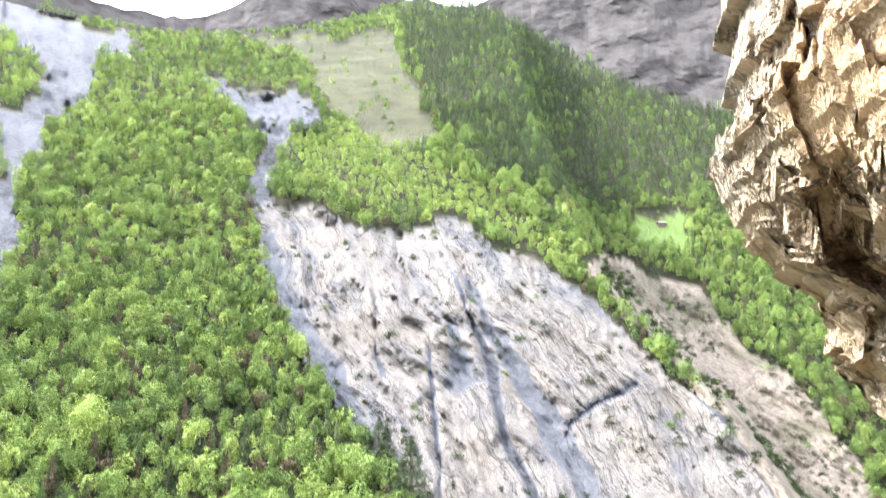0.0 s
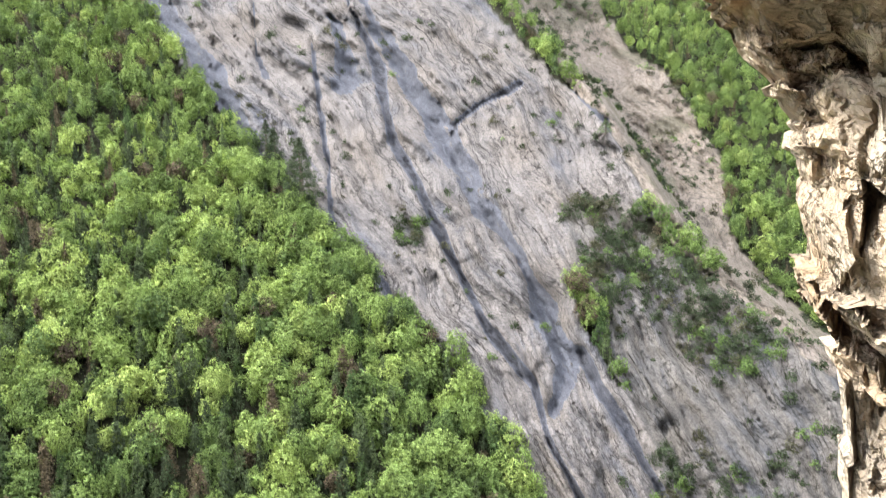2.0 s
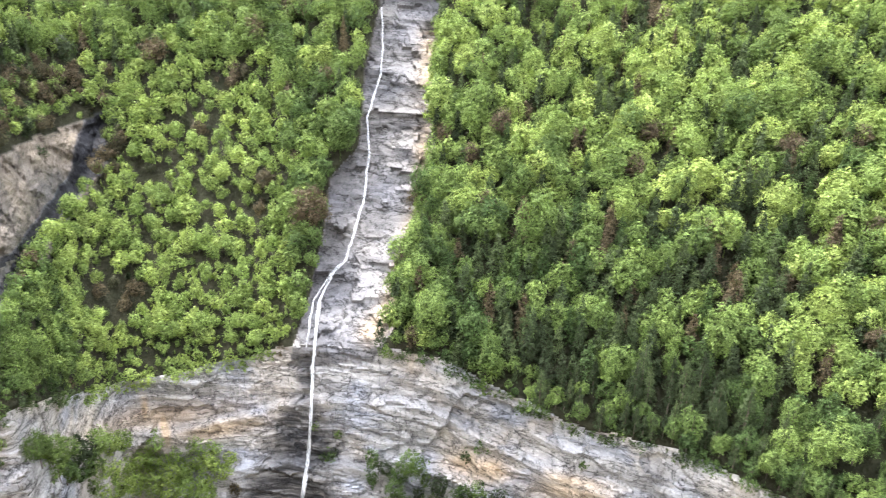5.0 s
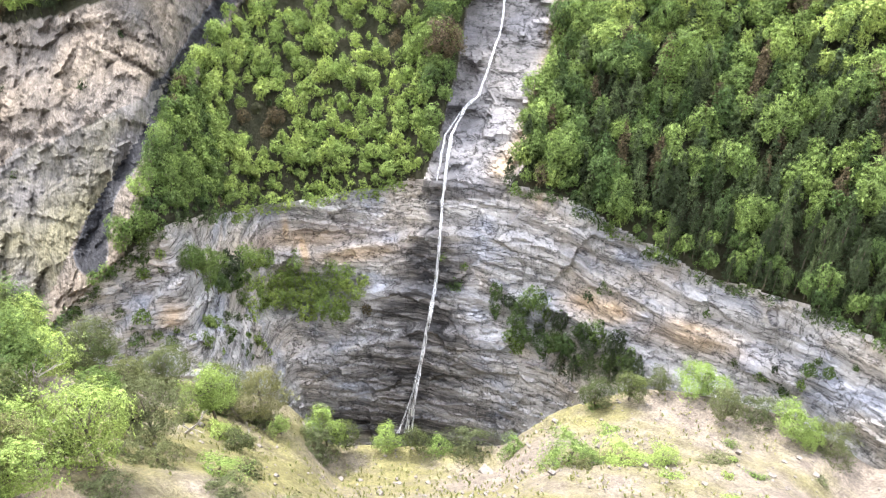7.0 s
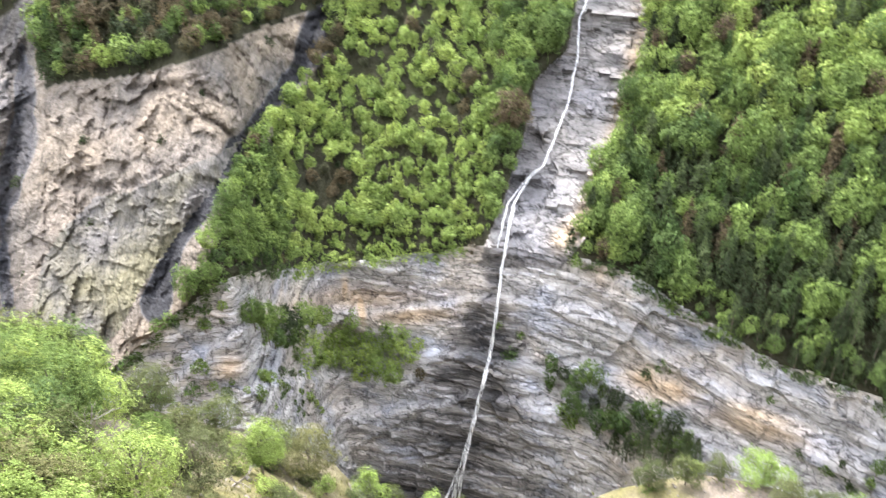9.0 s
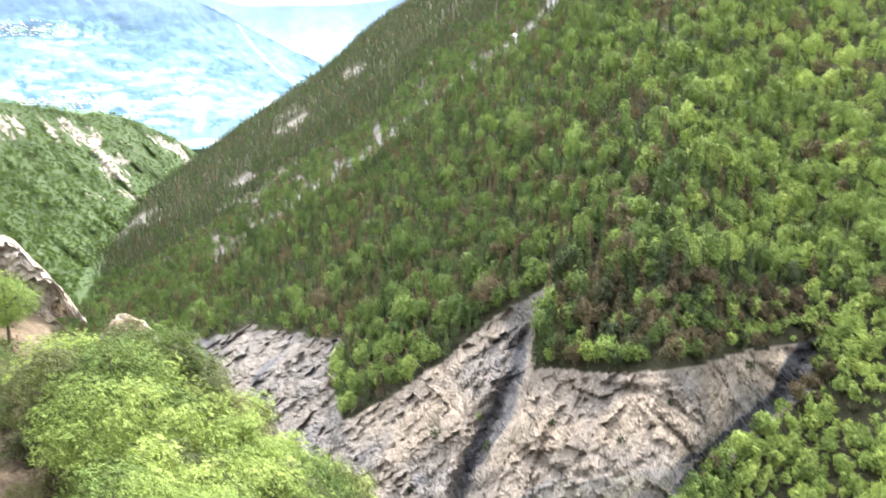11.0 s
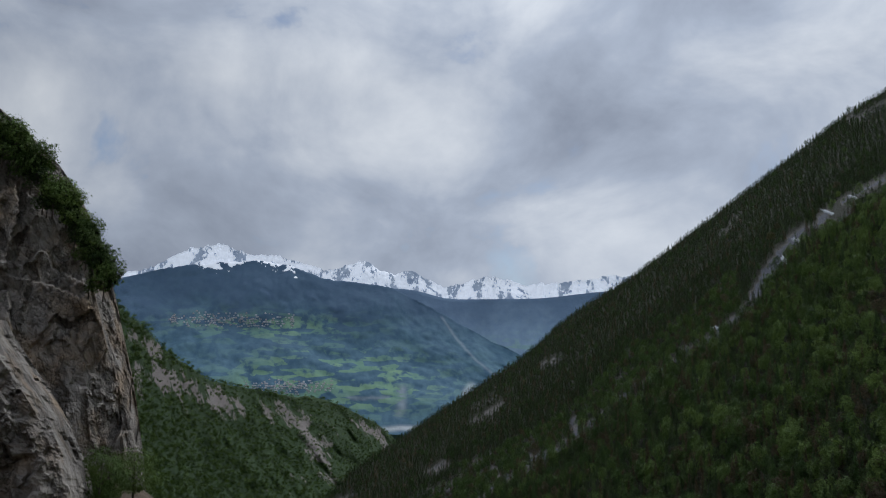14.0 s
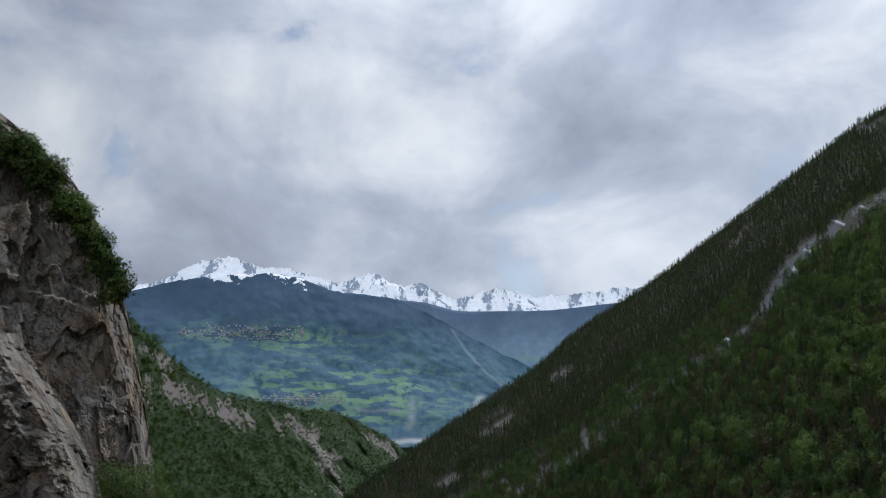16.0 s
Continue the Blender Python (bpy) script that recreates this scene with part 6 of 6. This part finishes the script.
def build_distance():
    az = np.arange(97, 124, 0.12)
    top = knots(az, [(97, -6), (99, -4.4), (99.6, -3.8), (101.6, -2.3), (104.7, -1.0), (109.3, -0.4), (113, 0.6), (115.3, 2.5), (117.8, 4.6), (121, 7.5), (124, 9)])
    top = top + 0.25 * fbm(np.stack([az * 0.9, az * 0, az * 0], -1), 4, seed=61)
    rt = knots(az, [(97, 2700), (101.6, 2300), (104.7, 2000), (109.3, 1650), (113, 1350), (117.8, 950), (124, 700)])
    low = knots(az, [(97, -11), (104, -15), (110, -16), (124, -16)])

    def bands(a, e):
        d1, _ = near_line([(117, 0.8), (114, 0.0), (112, -0.9), (110.4, -1.9)], a, e)
        d2, _ = near_line([(107.8, -1.6), (106.5, -2.2), (105.2, -4), (104.2, -6.2)], a, e)
        d3, _ = near_line([(102.2, -2.8), (100.6, -3.6), (100.0, -4.6)], a, e)
        d4, _ = near_line([(118, 3.4), (115.8, 2.2)], a, e)
        w = np.minimum(np.minimum(d1 / 0.85, d2 / 0.8), np.minimum(d3 / 0.5, d4 / 0.5))
        return 0.62 * np.exp(-w ** 2)

    p, a, el = sheet("hillside", az, low, top, rt * 0.55, rt, 110, 0.05, 0.006, SPUR, "wooded spur with pale rock bands across the valley mouth", 62, bands)
    # woods on the spur
    rg = np.random.default_rng(12)
    dens = 1 - bands(a, el)
    flat, keep = p.reshape(-1, 3), dens.ravel()
    idx = rg.choice(len(flat), 20000, p=keep / keep.sum())
    base = flat[idx] + rg.normal(0, 3.0, (20000, 3)) * np.array([1, 1, 0.2])
    lib = clumps(*crown_points("broad", 7, np.random.default_rng(9)), np.random.default_rng(9))
    v, f = lib
    h = rg.uniform(3.2, 6.2, 20000)[:, None]
    ang = rg.uniform(0, 6.28, 20000)[:, None]
    w = np.stack([(v[:, 0] * np.cos(ang) - v[:, 1] * np.sin(ang)) * h, (v[:, 0] * np.sin(ang) + v[:, 1] * np.cos(ang)) * h, v[:, 2] * h], -1) + base[:, None]
    faces = (f[None] + (np.arange(20000) * len(v))[:, None, None]).reshape(-1, 3)
    ob = mesh_object("spur_forest", w.reshape(-1, 3), faces, LEAF)
    put_attr(ob, "tint", "FLOAT", np.repeat(np.clip(rg.normal(0.50, 0.08, 20000), 0.37, 0.75), len(v)))
    tagged(ob, "distant green woods on the spur's flank", "forest", kind="stuff")

    az = np.arange(80, 130, 0.11)
    jag = lambda s, k: k * (fbm(np.stack([az * s, az * 0, az * 0], -1), 6, 0.62, seed=63, ridged=True) - 0.15)
    top = knots(az, [(80, -3), (88, 0.6), (90.7, 1.9), (93.9, 3.5), (97.5, 5.5), (100.3, 6.9), (104.7, 7.3), (107.1, 8.2), (109.5, 8.5), (112.9, 8.2), (115.8, 7.7), (118.8, 6.8), (124, 6), (130, 5)], 0.4) + jag(0.9, 0.16)
    low = np.full_like(az, -3.4)

    def fields(a, e):
        return np.clip(np.exp(-((a - 104) / 6.0) ** 2 - ((e - 0.2) / 1.9) ** 2) * 2.2 + 1.0 * np.exp(-((a - 109) / 6.0) ** 2 - ((e - 4.0) / 0.9) ** 2), 0, 1)

    def pale(a, e):
        wob = 0.35 * fbm(np.stack([a * 0.9, e * 0.9, a * 0], -1), 3, seed=69)
        d1, _ = near_line([(96.5, 4.7), (95.5, 3.3), (94.3, 1.9), (92.5, 0.4)], a + wob * 0.5, e)
        d2, _ = near_line([(99.2, -0.3), (99.4, -1.9)], a + wob, e)
        d3, _ = near_line([(94.4, -0.1), (94.8, -0.9)], a + wob, e)
        d4, _ = near_line([(103, -0.9), (100.2, -0.8)], a, e + wob)
        d5, _ = near_line([(100.8, -3.1), (99.4, -2.95), (98, -3.0)], a, e)
        return np.clip(0.24 * np.exp(-(d1 / 0.09) ** 2) + 0.4 * np.exp(-(d2 / 0.3) ** 2) + 0.6 * np.exp(-(d3 / 0.25) ** 2) + 0.4 * np.exp(-(d4 / 0.12) ** 2) + np.exp(-(d5 / 0.16) ** 2), 0, 1)

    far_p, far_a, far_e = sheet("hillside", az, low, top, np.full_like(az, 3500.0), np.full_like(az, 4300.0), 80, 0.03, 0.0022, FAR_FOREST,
          "broad mountain with meadows and villages across the main valley, haze painted blue-green", 64, fields, pale=pale)
    # villages on the terraces of the mountain
    for lo_a, hi_a, lo_e, hi_e, count in ((107, 115, 3.9, 4.9, 260), (104.2, 110, -0.6, 0.3, 200)):
        vs, fs = [], []
        box = np.array([(-1, -1, 0), (1, -1, 0), (1, 1, 0), (-1, 1, 0), (-1, -1, 1), (1, -1, 1), (1, 1, 1), (-1, 1, 1), (-1, 0, 1.5), (1, 0, 1.5)], float)
        tris = [(0, 1, 5), (0, 5, 4), (1, 2, 6), (1, 6, 5), (2, 3, 7), (2, 7, 6), (3, 0, 4), (3, 4, 7), (4, 5, 9), (4, 9, 8), (6, 7, 8), (6, 8, 9), (4, 8, 7), (5, 6, 9)]
        mid_a, mid_e = (lo_a + hi_a) / 2, (lo_e + hi_e) / 2
        for k in range(count):
            a, e = mid_a + np.clip(rg.normal(0, 0.3), -0.5, 0.5) * (hi_a - lo_a), mid_e + np.clip(rg.normal(0, 0.25), -0.5, 0.5) * (hi_e - lo_e)
            i, j = np.argmin(np.abs(far_a[:, 0] - a)), np.argmin(np.abs(far_e[np.argmin(np.abs(far_a[:, 0] - a))] - e))
            q = far_p[i, j] + rg.normal(0, 6, 3) * np.array([1, 1, 0])
            t = rg.uniform(0, 3.14)
            w = box * np.array([rg.uniform(2.5, 5), rg.uniform(2, 3.5), rg.uniform(3, 5.5)])
            w = np.stack([w[:, 0] * math.cos(t) - w[:, 1] * math.sin(t), w[:, 0] * math.sin(t) + w[:, 1] * math.cos(t), w[:, 2]], -1)
            fs.append(np.array(tris) + len(vs) * 10)
            vs.append(w + q * 0.996)
        tagged(mesh_object("village", np.concatenate(vs), np.concatenate(fs), HOUSES), "distant village of pale houses on the mountainside", "village", kind="stuff")
    top = knots(az, [(80, 6.6), (85.5, 6.4), (89.4, 6.0), (94.7, 6.0), (96.3, 6.0), (98.3, 6.7), (100.3, 6.8), (104, 6), (130, 5)])
    sheet("hillside", az, low, top, np.full_like(az, 4000.0), np.full_like(az, 4500.0), 40, 0.02, 0.002, FAR_HAZE, "mountainside far up the main valley with blue haze painted on", 65,
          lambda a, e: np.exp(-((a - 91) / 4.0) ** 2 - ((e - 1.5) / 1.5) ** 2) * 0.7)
    top = knots(az, [(80, 7.3), (83.5, 7.3), (85.1, 7.4), (86.6, 7.1), (90.6, 6.9), (93.2, 7.6), (96.3, 6.7), (98.7, 8.0), (99.9, 7.6), (102.1, 8.6), (104.3, 7.9), (106.3, 8.3), (108.3, 8.9), (109.9, 8.8),
                     (112.1, 9.5), (114.4, 9.0), (116.2, 7.8), (118.8, 7.0), (124, 7), (130, 7)], 0.15) + jag(1.5, 0.32)
    sheet("snow_peak", az, low + 4, top, np.full_like(az, 4350.0), np.full_like(az, 4750.0), 60, 0.02, 0.004, FAR_PEAK, "snow-covered mountain chain on the horizon, with painted haze and glowing snow", 66, smooth=False)
    # rocky wall behind the upper slopes
    az = np.arange(-60, 60, 0.3)
    top = knots(az, [(-60, 28), (-45, 30), (-25, 31), (-15, 30), (-8, 28), (-4, 26.3), (-2, 25.6), (1, 25.9), (2.5, 27.5), (8, 29), (13.5, 26.8), (14.8, 25.2), (18.3, 23.8), (23, 23.9), (30, 24.5), (45, 26), (60, 22)])
    top = top + 0.35 * fbm(np.stack([az * 0.8, az * 0, az * 0], -1), 5, 0.6, seed=67)
    sheet("mountain_wall", az, np.full_like(az, 10.0), top, np.full_like(az, 2100.0), np.full_like(az, 2700.0), 90, 0.03, 0.003, FAR_WALL,
          "grey rocky mountain wall with snow patches above the forest", 68, smooth=False)


build_distance()


def build_plain():
    n = 96
    a = np.arange(n) * 2 * math.pi / n
    rs = [0.1, 60, 400, 1500, 3000, 4950]
    v = np.array([(r * math.cos(x), r * math.sin(x), -236.0) for r in rs for x in a])
    f = [(i * n + k, i * n + (k + 1) % n, (i + 1) * n + (k + 1) % n, (i + 1) * n + k) for i in range(len(rs) - 1) for k in range(n)]
    tagged(mesh_object("ground", v, f, SPUR), "flat green valley floor far below", "valley", kind="structure")


build_plain()


# ---- the ledge underfoot ----
def build_ledge():
    n, rings = 40, [0.0, 0.3, 0.6, 0.85, 0.97, 1.0]
    a = np.arange(n) * 2 * math.pi / n
    v = [(0, 0, -1.57)]
    for k, r in enumerate(rings[1:]):
        wob = 1 + 0.06 * np.sin(3 * a + 1) + 0.05 * np.sin(7 * a) + 1.6 * np.exp(-((a - 0.55) / 0.22) ** 2)
        z = -1.57 - (0.0, 0.01, 0.02, 0.06, 0.5)[k] + 0.015 * np.sin(5 * a + k)
        v += list(zip(r * wob * np.cos(a) * 0.95, r * wob * np.sin(a) * 0.95, z))
    tri = [(0, 1 + i, 1 + (i + 1) % n) for i in range(n)]
    for k in range(len(rings) - 2):
        b = 1 + k * n
        for i in range(n):
            j = (i + 1) % n
            tri += [(b + i, b + n + i, b + n + j), (b + i, b + n + j, b + j)]
    tagged(mesh_object("ledge", v, tri, NEAR_ROCK), "narrow worn limestone ledge at the lookout", "ledge", kind="structure")


build_ledge()


# ---- unseen rock added behind and above the lookout; it dims the overhang ----
def build_unseen_wall():
    a1, u1 = np.linspace(152, 290, 60), np.linspace(0, 1, 40)
    az, u = np.meshgrid(a1, u1, indexing="ij")
    r = np.interp(u, [0, 0.5, 0.7, 0.9, 1.0], [6.5, 7.0, 6.6, 5.6, 4.6])
    z = np.interp(u, [0, 0.5, 0.7, 0.9, 1.0], [-3.0, 3.5, 5.5, 6.6, 7.2])
    a = np.radians(az)
    p = np.stack([-r * np.sin(a), r * np.cos(a), z], -1)
    p = p * (1 + 0.05 * cells(p * 0.9, 61)[..., None])
    tagged(mesh_object("wall_rock", p.reshape(-1, 3), grid_faces(*az.shape), NEAR_ROCK), "rough limestone wall and roof added unseen behind the lookout to block skylight", "rock", kind="structure")


build_unseen_wall()


def build_rock_rib(line, width, height, seed):
    """A bare rock rib that stands out of the terrace along a line of bearings and distances."""
    n, m = 46, 22
    t, k = np.meshgrid(np.linspace(0, 1, n), np.linspace(-1, 1, m), indexing="ij")
    xs = np.linspace(0, 1, len(line))
    az, el, r = (np.interp(t, xs, [q[i] for q in line]) for i in range(3))
    p = place(az, el, r)
    side = np.array([math.cos(radians(line[0][0])), math.sin(radians(line[0][0])), 0.0])
    hump = np.sqrt(np.clip(1 - k * k, 0, 1)) * np.sin(math.pi * np.clip(t * 0.9 + 0.08, 0, 1)) ** 0.5
    p = p + k[..., None] * side * width
    p[..., 2] += hump * height - height * 0.75
    nrm = place(az, el * 0, -np.ones_like(r)) * np.array([1, 1, 0])
    p = p + nrm * (hump * 2.0 + 1.3 * cells(p * 0.35, seed) + 0.5 * cells(p * 1.0, seed + 1))[..., None]
    ob = mesh_object("rock_rib", p.reshape(-1, 3), grid_faces(n, m), TALL_ROCK)
    tagged(ob, "bare pale rock rib standing out of the brushy slope", "rock")


build_rock_rib([(113.4, -7.4, 106), (111.6, -9.4, 100), (109.0, -12.0, 96)], 2.6, 6.0, 71)
build_rock_rib([(59.8, -48.6, 58), (59.2, -50.0, 57), (58.6, -51.6, 55)], 1.4, 3.2, 79)
build_rock_rib([(105.8, -13.6, 86), (104.6, -15.2, 84), (103.8, -18.0, 80)], 2.4, 6.0, 75)


def build_trough():
    """A weathered sheet-metal trough end beside the ledge."""
    top = new("metal_trough")
    a0, d = radians(-34.6), 2.0
    corner = np.array([-d * math.sin(a0), d * math.cos(a0)])
    right = np.array([math.cos(a0 - 0.25), math.sin(a0 - 0.25)])
    back = np.array([-right[1], right[0]])
    prof = [(0.0, 0.0), (0.006, 0.02), (0.02, 0.05), (0.05, 0.075), (0.10, 0.085), (0.20, 0.08), (0.34, 0.06), (0.5, 0.03)]
    zs = np.linspace(-2.3, 0.0, 9)
    v = []
    for w in (0.0, 0.008):
        for x, y in prof:
            for z in zs:
                sag = 0.0 if z < 0 else -0.05 * math.sin(min(x / 0.34, 1) * math.pi)
                q = corner + right * (x + 0.012 * w) + back * (y + w)
                v.append((q[0], q[1], -0.75 + z * (1 - 0.02 * x) + sag))
    n, m = len(prof), len(zs)
    f = []
    for s0 in (0, n * m):
        for i in range(n - 1):
            for j in range(m - 1):
                b = s0 + i * m + j
                f.append((b, b + m, b + m + 1, b + 1))
    for i in range(n - 1):
        b, c = i * m + m - 1, n * m + i * m + m - 1
        f.append((b, b + m, c + m, c))
    mesh_object("sheet", v, f, ZINC, top, smooth=True)
    rim, k = [], 8
    for z in zs:
        for j in range(k):
            a = j * 2 * math.pi / k
            q = corner + right * 0.010 * math.cos(a) + back * 0.010 * math.sin(a)
            rim.append((q[0], q[1], -0.75 + z))
    rf = [(i * k + j, i * k + (j + 1) % k, (i + 1) * k + (j + 1) % k, (i + 1) * k + j) for i in range(len(zs) - 1) for j in range(k)]
    mesh_object("rolled_edge", rim, rf, ZINC, top, "bright worn rolled edge", smooth=True)
    tagged(top, "weathered grey sheet-metal trough with a rolled edge", "metal trough")


build_trough()


def build_snow_patch(az, el, length, width, tilt, seed):
    """A thin lens of old snow that lies in the chute."""
    n, k = 20, 6
    base = surface_at(az, el)[0]
    side = np.array([math.cos(radians(az)), math.sin(radians(az)), 0.0])
    out = -base * np.array([1, 1, 0]) / np.hypot(base[0], base[1])
    rg = np.random.default_rng(seed)
    wob = 1 + 0.3 * np.sin(np.arange(n) * 2.0) + rg.uniform(-0.2, 0.2, n)
    v, f = [], []
    for j in range(k):
        q = 1 - j / (k - 1) * 0.98
        for i in range(n):
            a = i * 2 * math.pi / n
            x, y = length * q * wob[i] * math.cos(a), width * q * wob[i] * math.sin(a)
            x, y = x * math.cos(tilt) - y * math.sin(tilt), x * math.sin(tilt) + y * math.cos(tilt)
            v.append(base + side * x + np.array([0, 0, 1.0]) * (y + 2.2) + out * (7.0 + 1.4 * math.sqrt(1 - q * q) - 0.6 * y))
            if j:
                b = j * n + i
                c = j * n + (i + 1) % n
                f.append((b - n, c - n, c, b))
    tagged(mesh_object("snow_patch", v, f, SNOW, smooth=True), "small patch of old white snow in the gully", "snow patch")


for i, (az, el, length, width, tilt) in enumerate(((77.7, 3.3, 3.5, 2.2, 0.3), (73.1, 7.6, 2.2, 7.0, 0.35), (72.2, 9.0, 5.0, 2.2, -0.5), (70.2, 10.5, 8.0, 1.6, -0.6), (73.9, 6.2, 2.5, 1.8, 0.0), (68.7, 11.4, 5.0, 1.5, -0.6))):
    build_snow_patch(az, el, length, width, tilt, 80 + i)


def build_cabin(az, el):
    """A small mountain cabin at the edge of the meadow."""
    top = new("cabin")
    base = surface_at(az, el)[0]
    w, d, h, ridge = 3.2, 2.4, 2.4, 3.8
    turn = radians(az + 20)
    put = lambda pts: [(base[0] + x * math.cos(turn) - y * math.sin(turn), base[1] + x * math.sin(turn) + y * math.cos(turn), base[2] + z) for x, y, z in pts]
    walls = [(-w, -d, -2), (w, -d, -2), (w, d, -2), (-w, d, -2), (-w, -d, h), (w, -d, h), (w, d, h), (-w, d, h), (-w, 0, ridge), (w, 0, ridge)]
    mesh_object("wall", put(walls), [(0, 1, 5), (0, 5, 4), (1, 2, 6), (1, 6, 5), (2, 3, 7), (2, 7, 6), (3, 0, 4), (3, 4, 7), (4, 8, 7), (5, 6, 9)], BARK, top)
    for sgn in (-1, 1):
        o = 0.35
        slab = [(-w - 0.8, sgn * (d + 0.9), h - 0.5), (w + 0.8, sgn * (d + 0.9), h - 0.5), (w + 0.8, 0, ridge + 0.1), (-w - 0.8, 0, ridge + 0.1)]
        slab += [(x, y, z + o) for x, y, z in slab]
        mesh_object("roof", put(slab), [(0, 1, 2, 3), (4, 5, 6, 7), (0, 1, 5, 4), (1, 2, 6, 5), (2, 3, 7, 6), (3, 0, 4, 7)], STONE, top)
    tagged(top, "small cabin with a grey roof beside the mountain meadow", "cabin")


build_cabin(-15.6, 10.2)
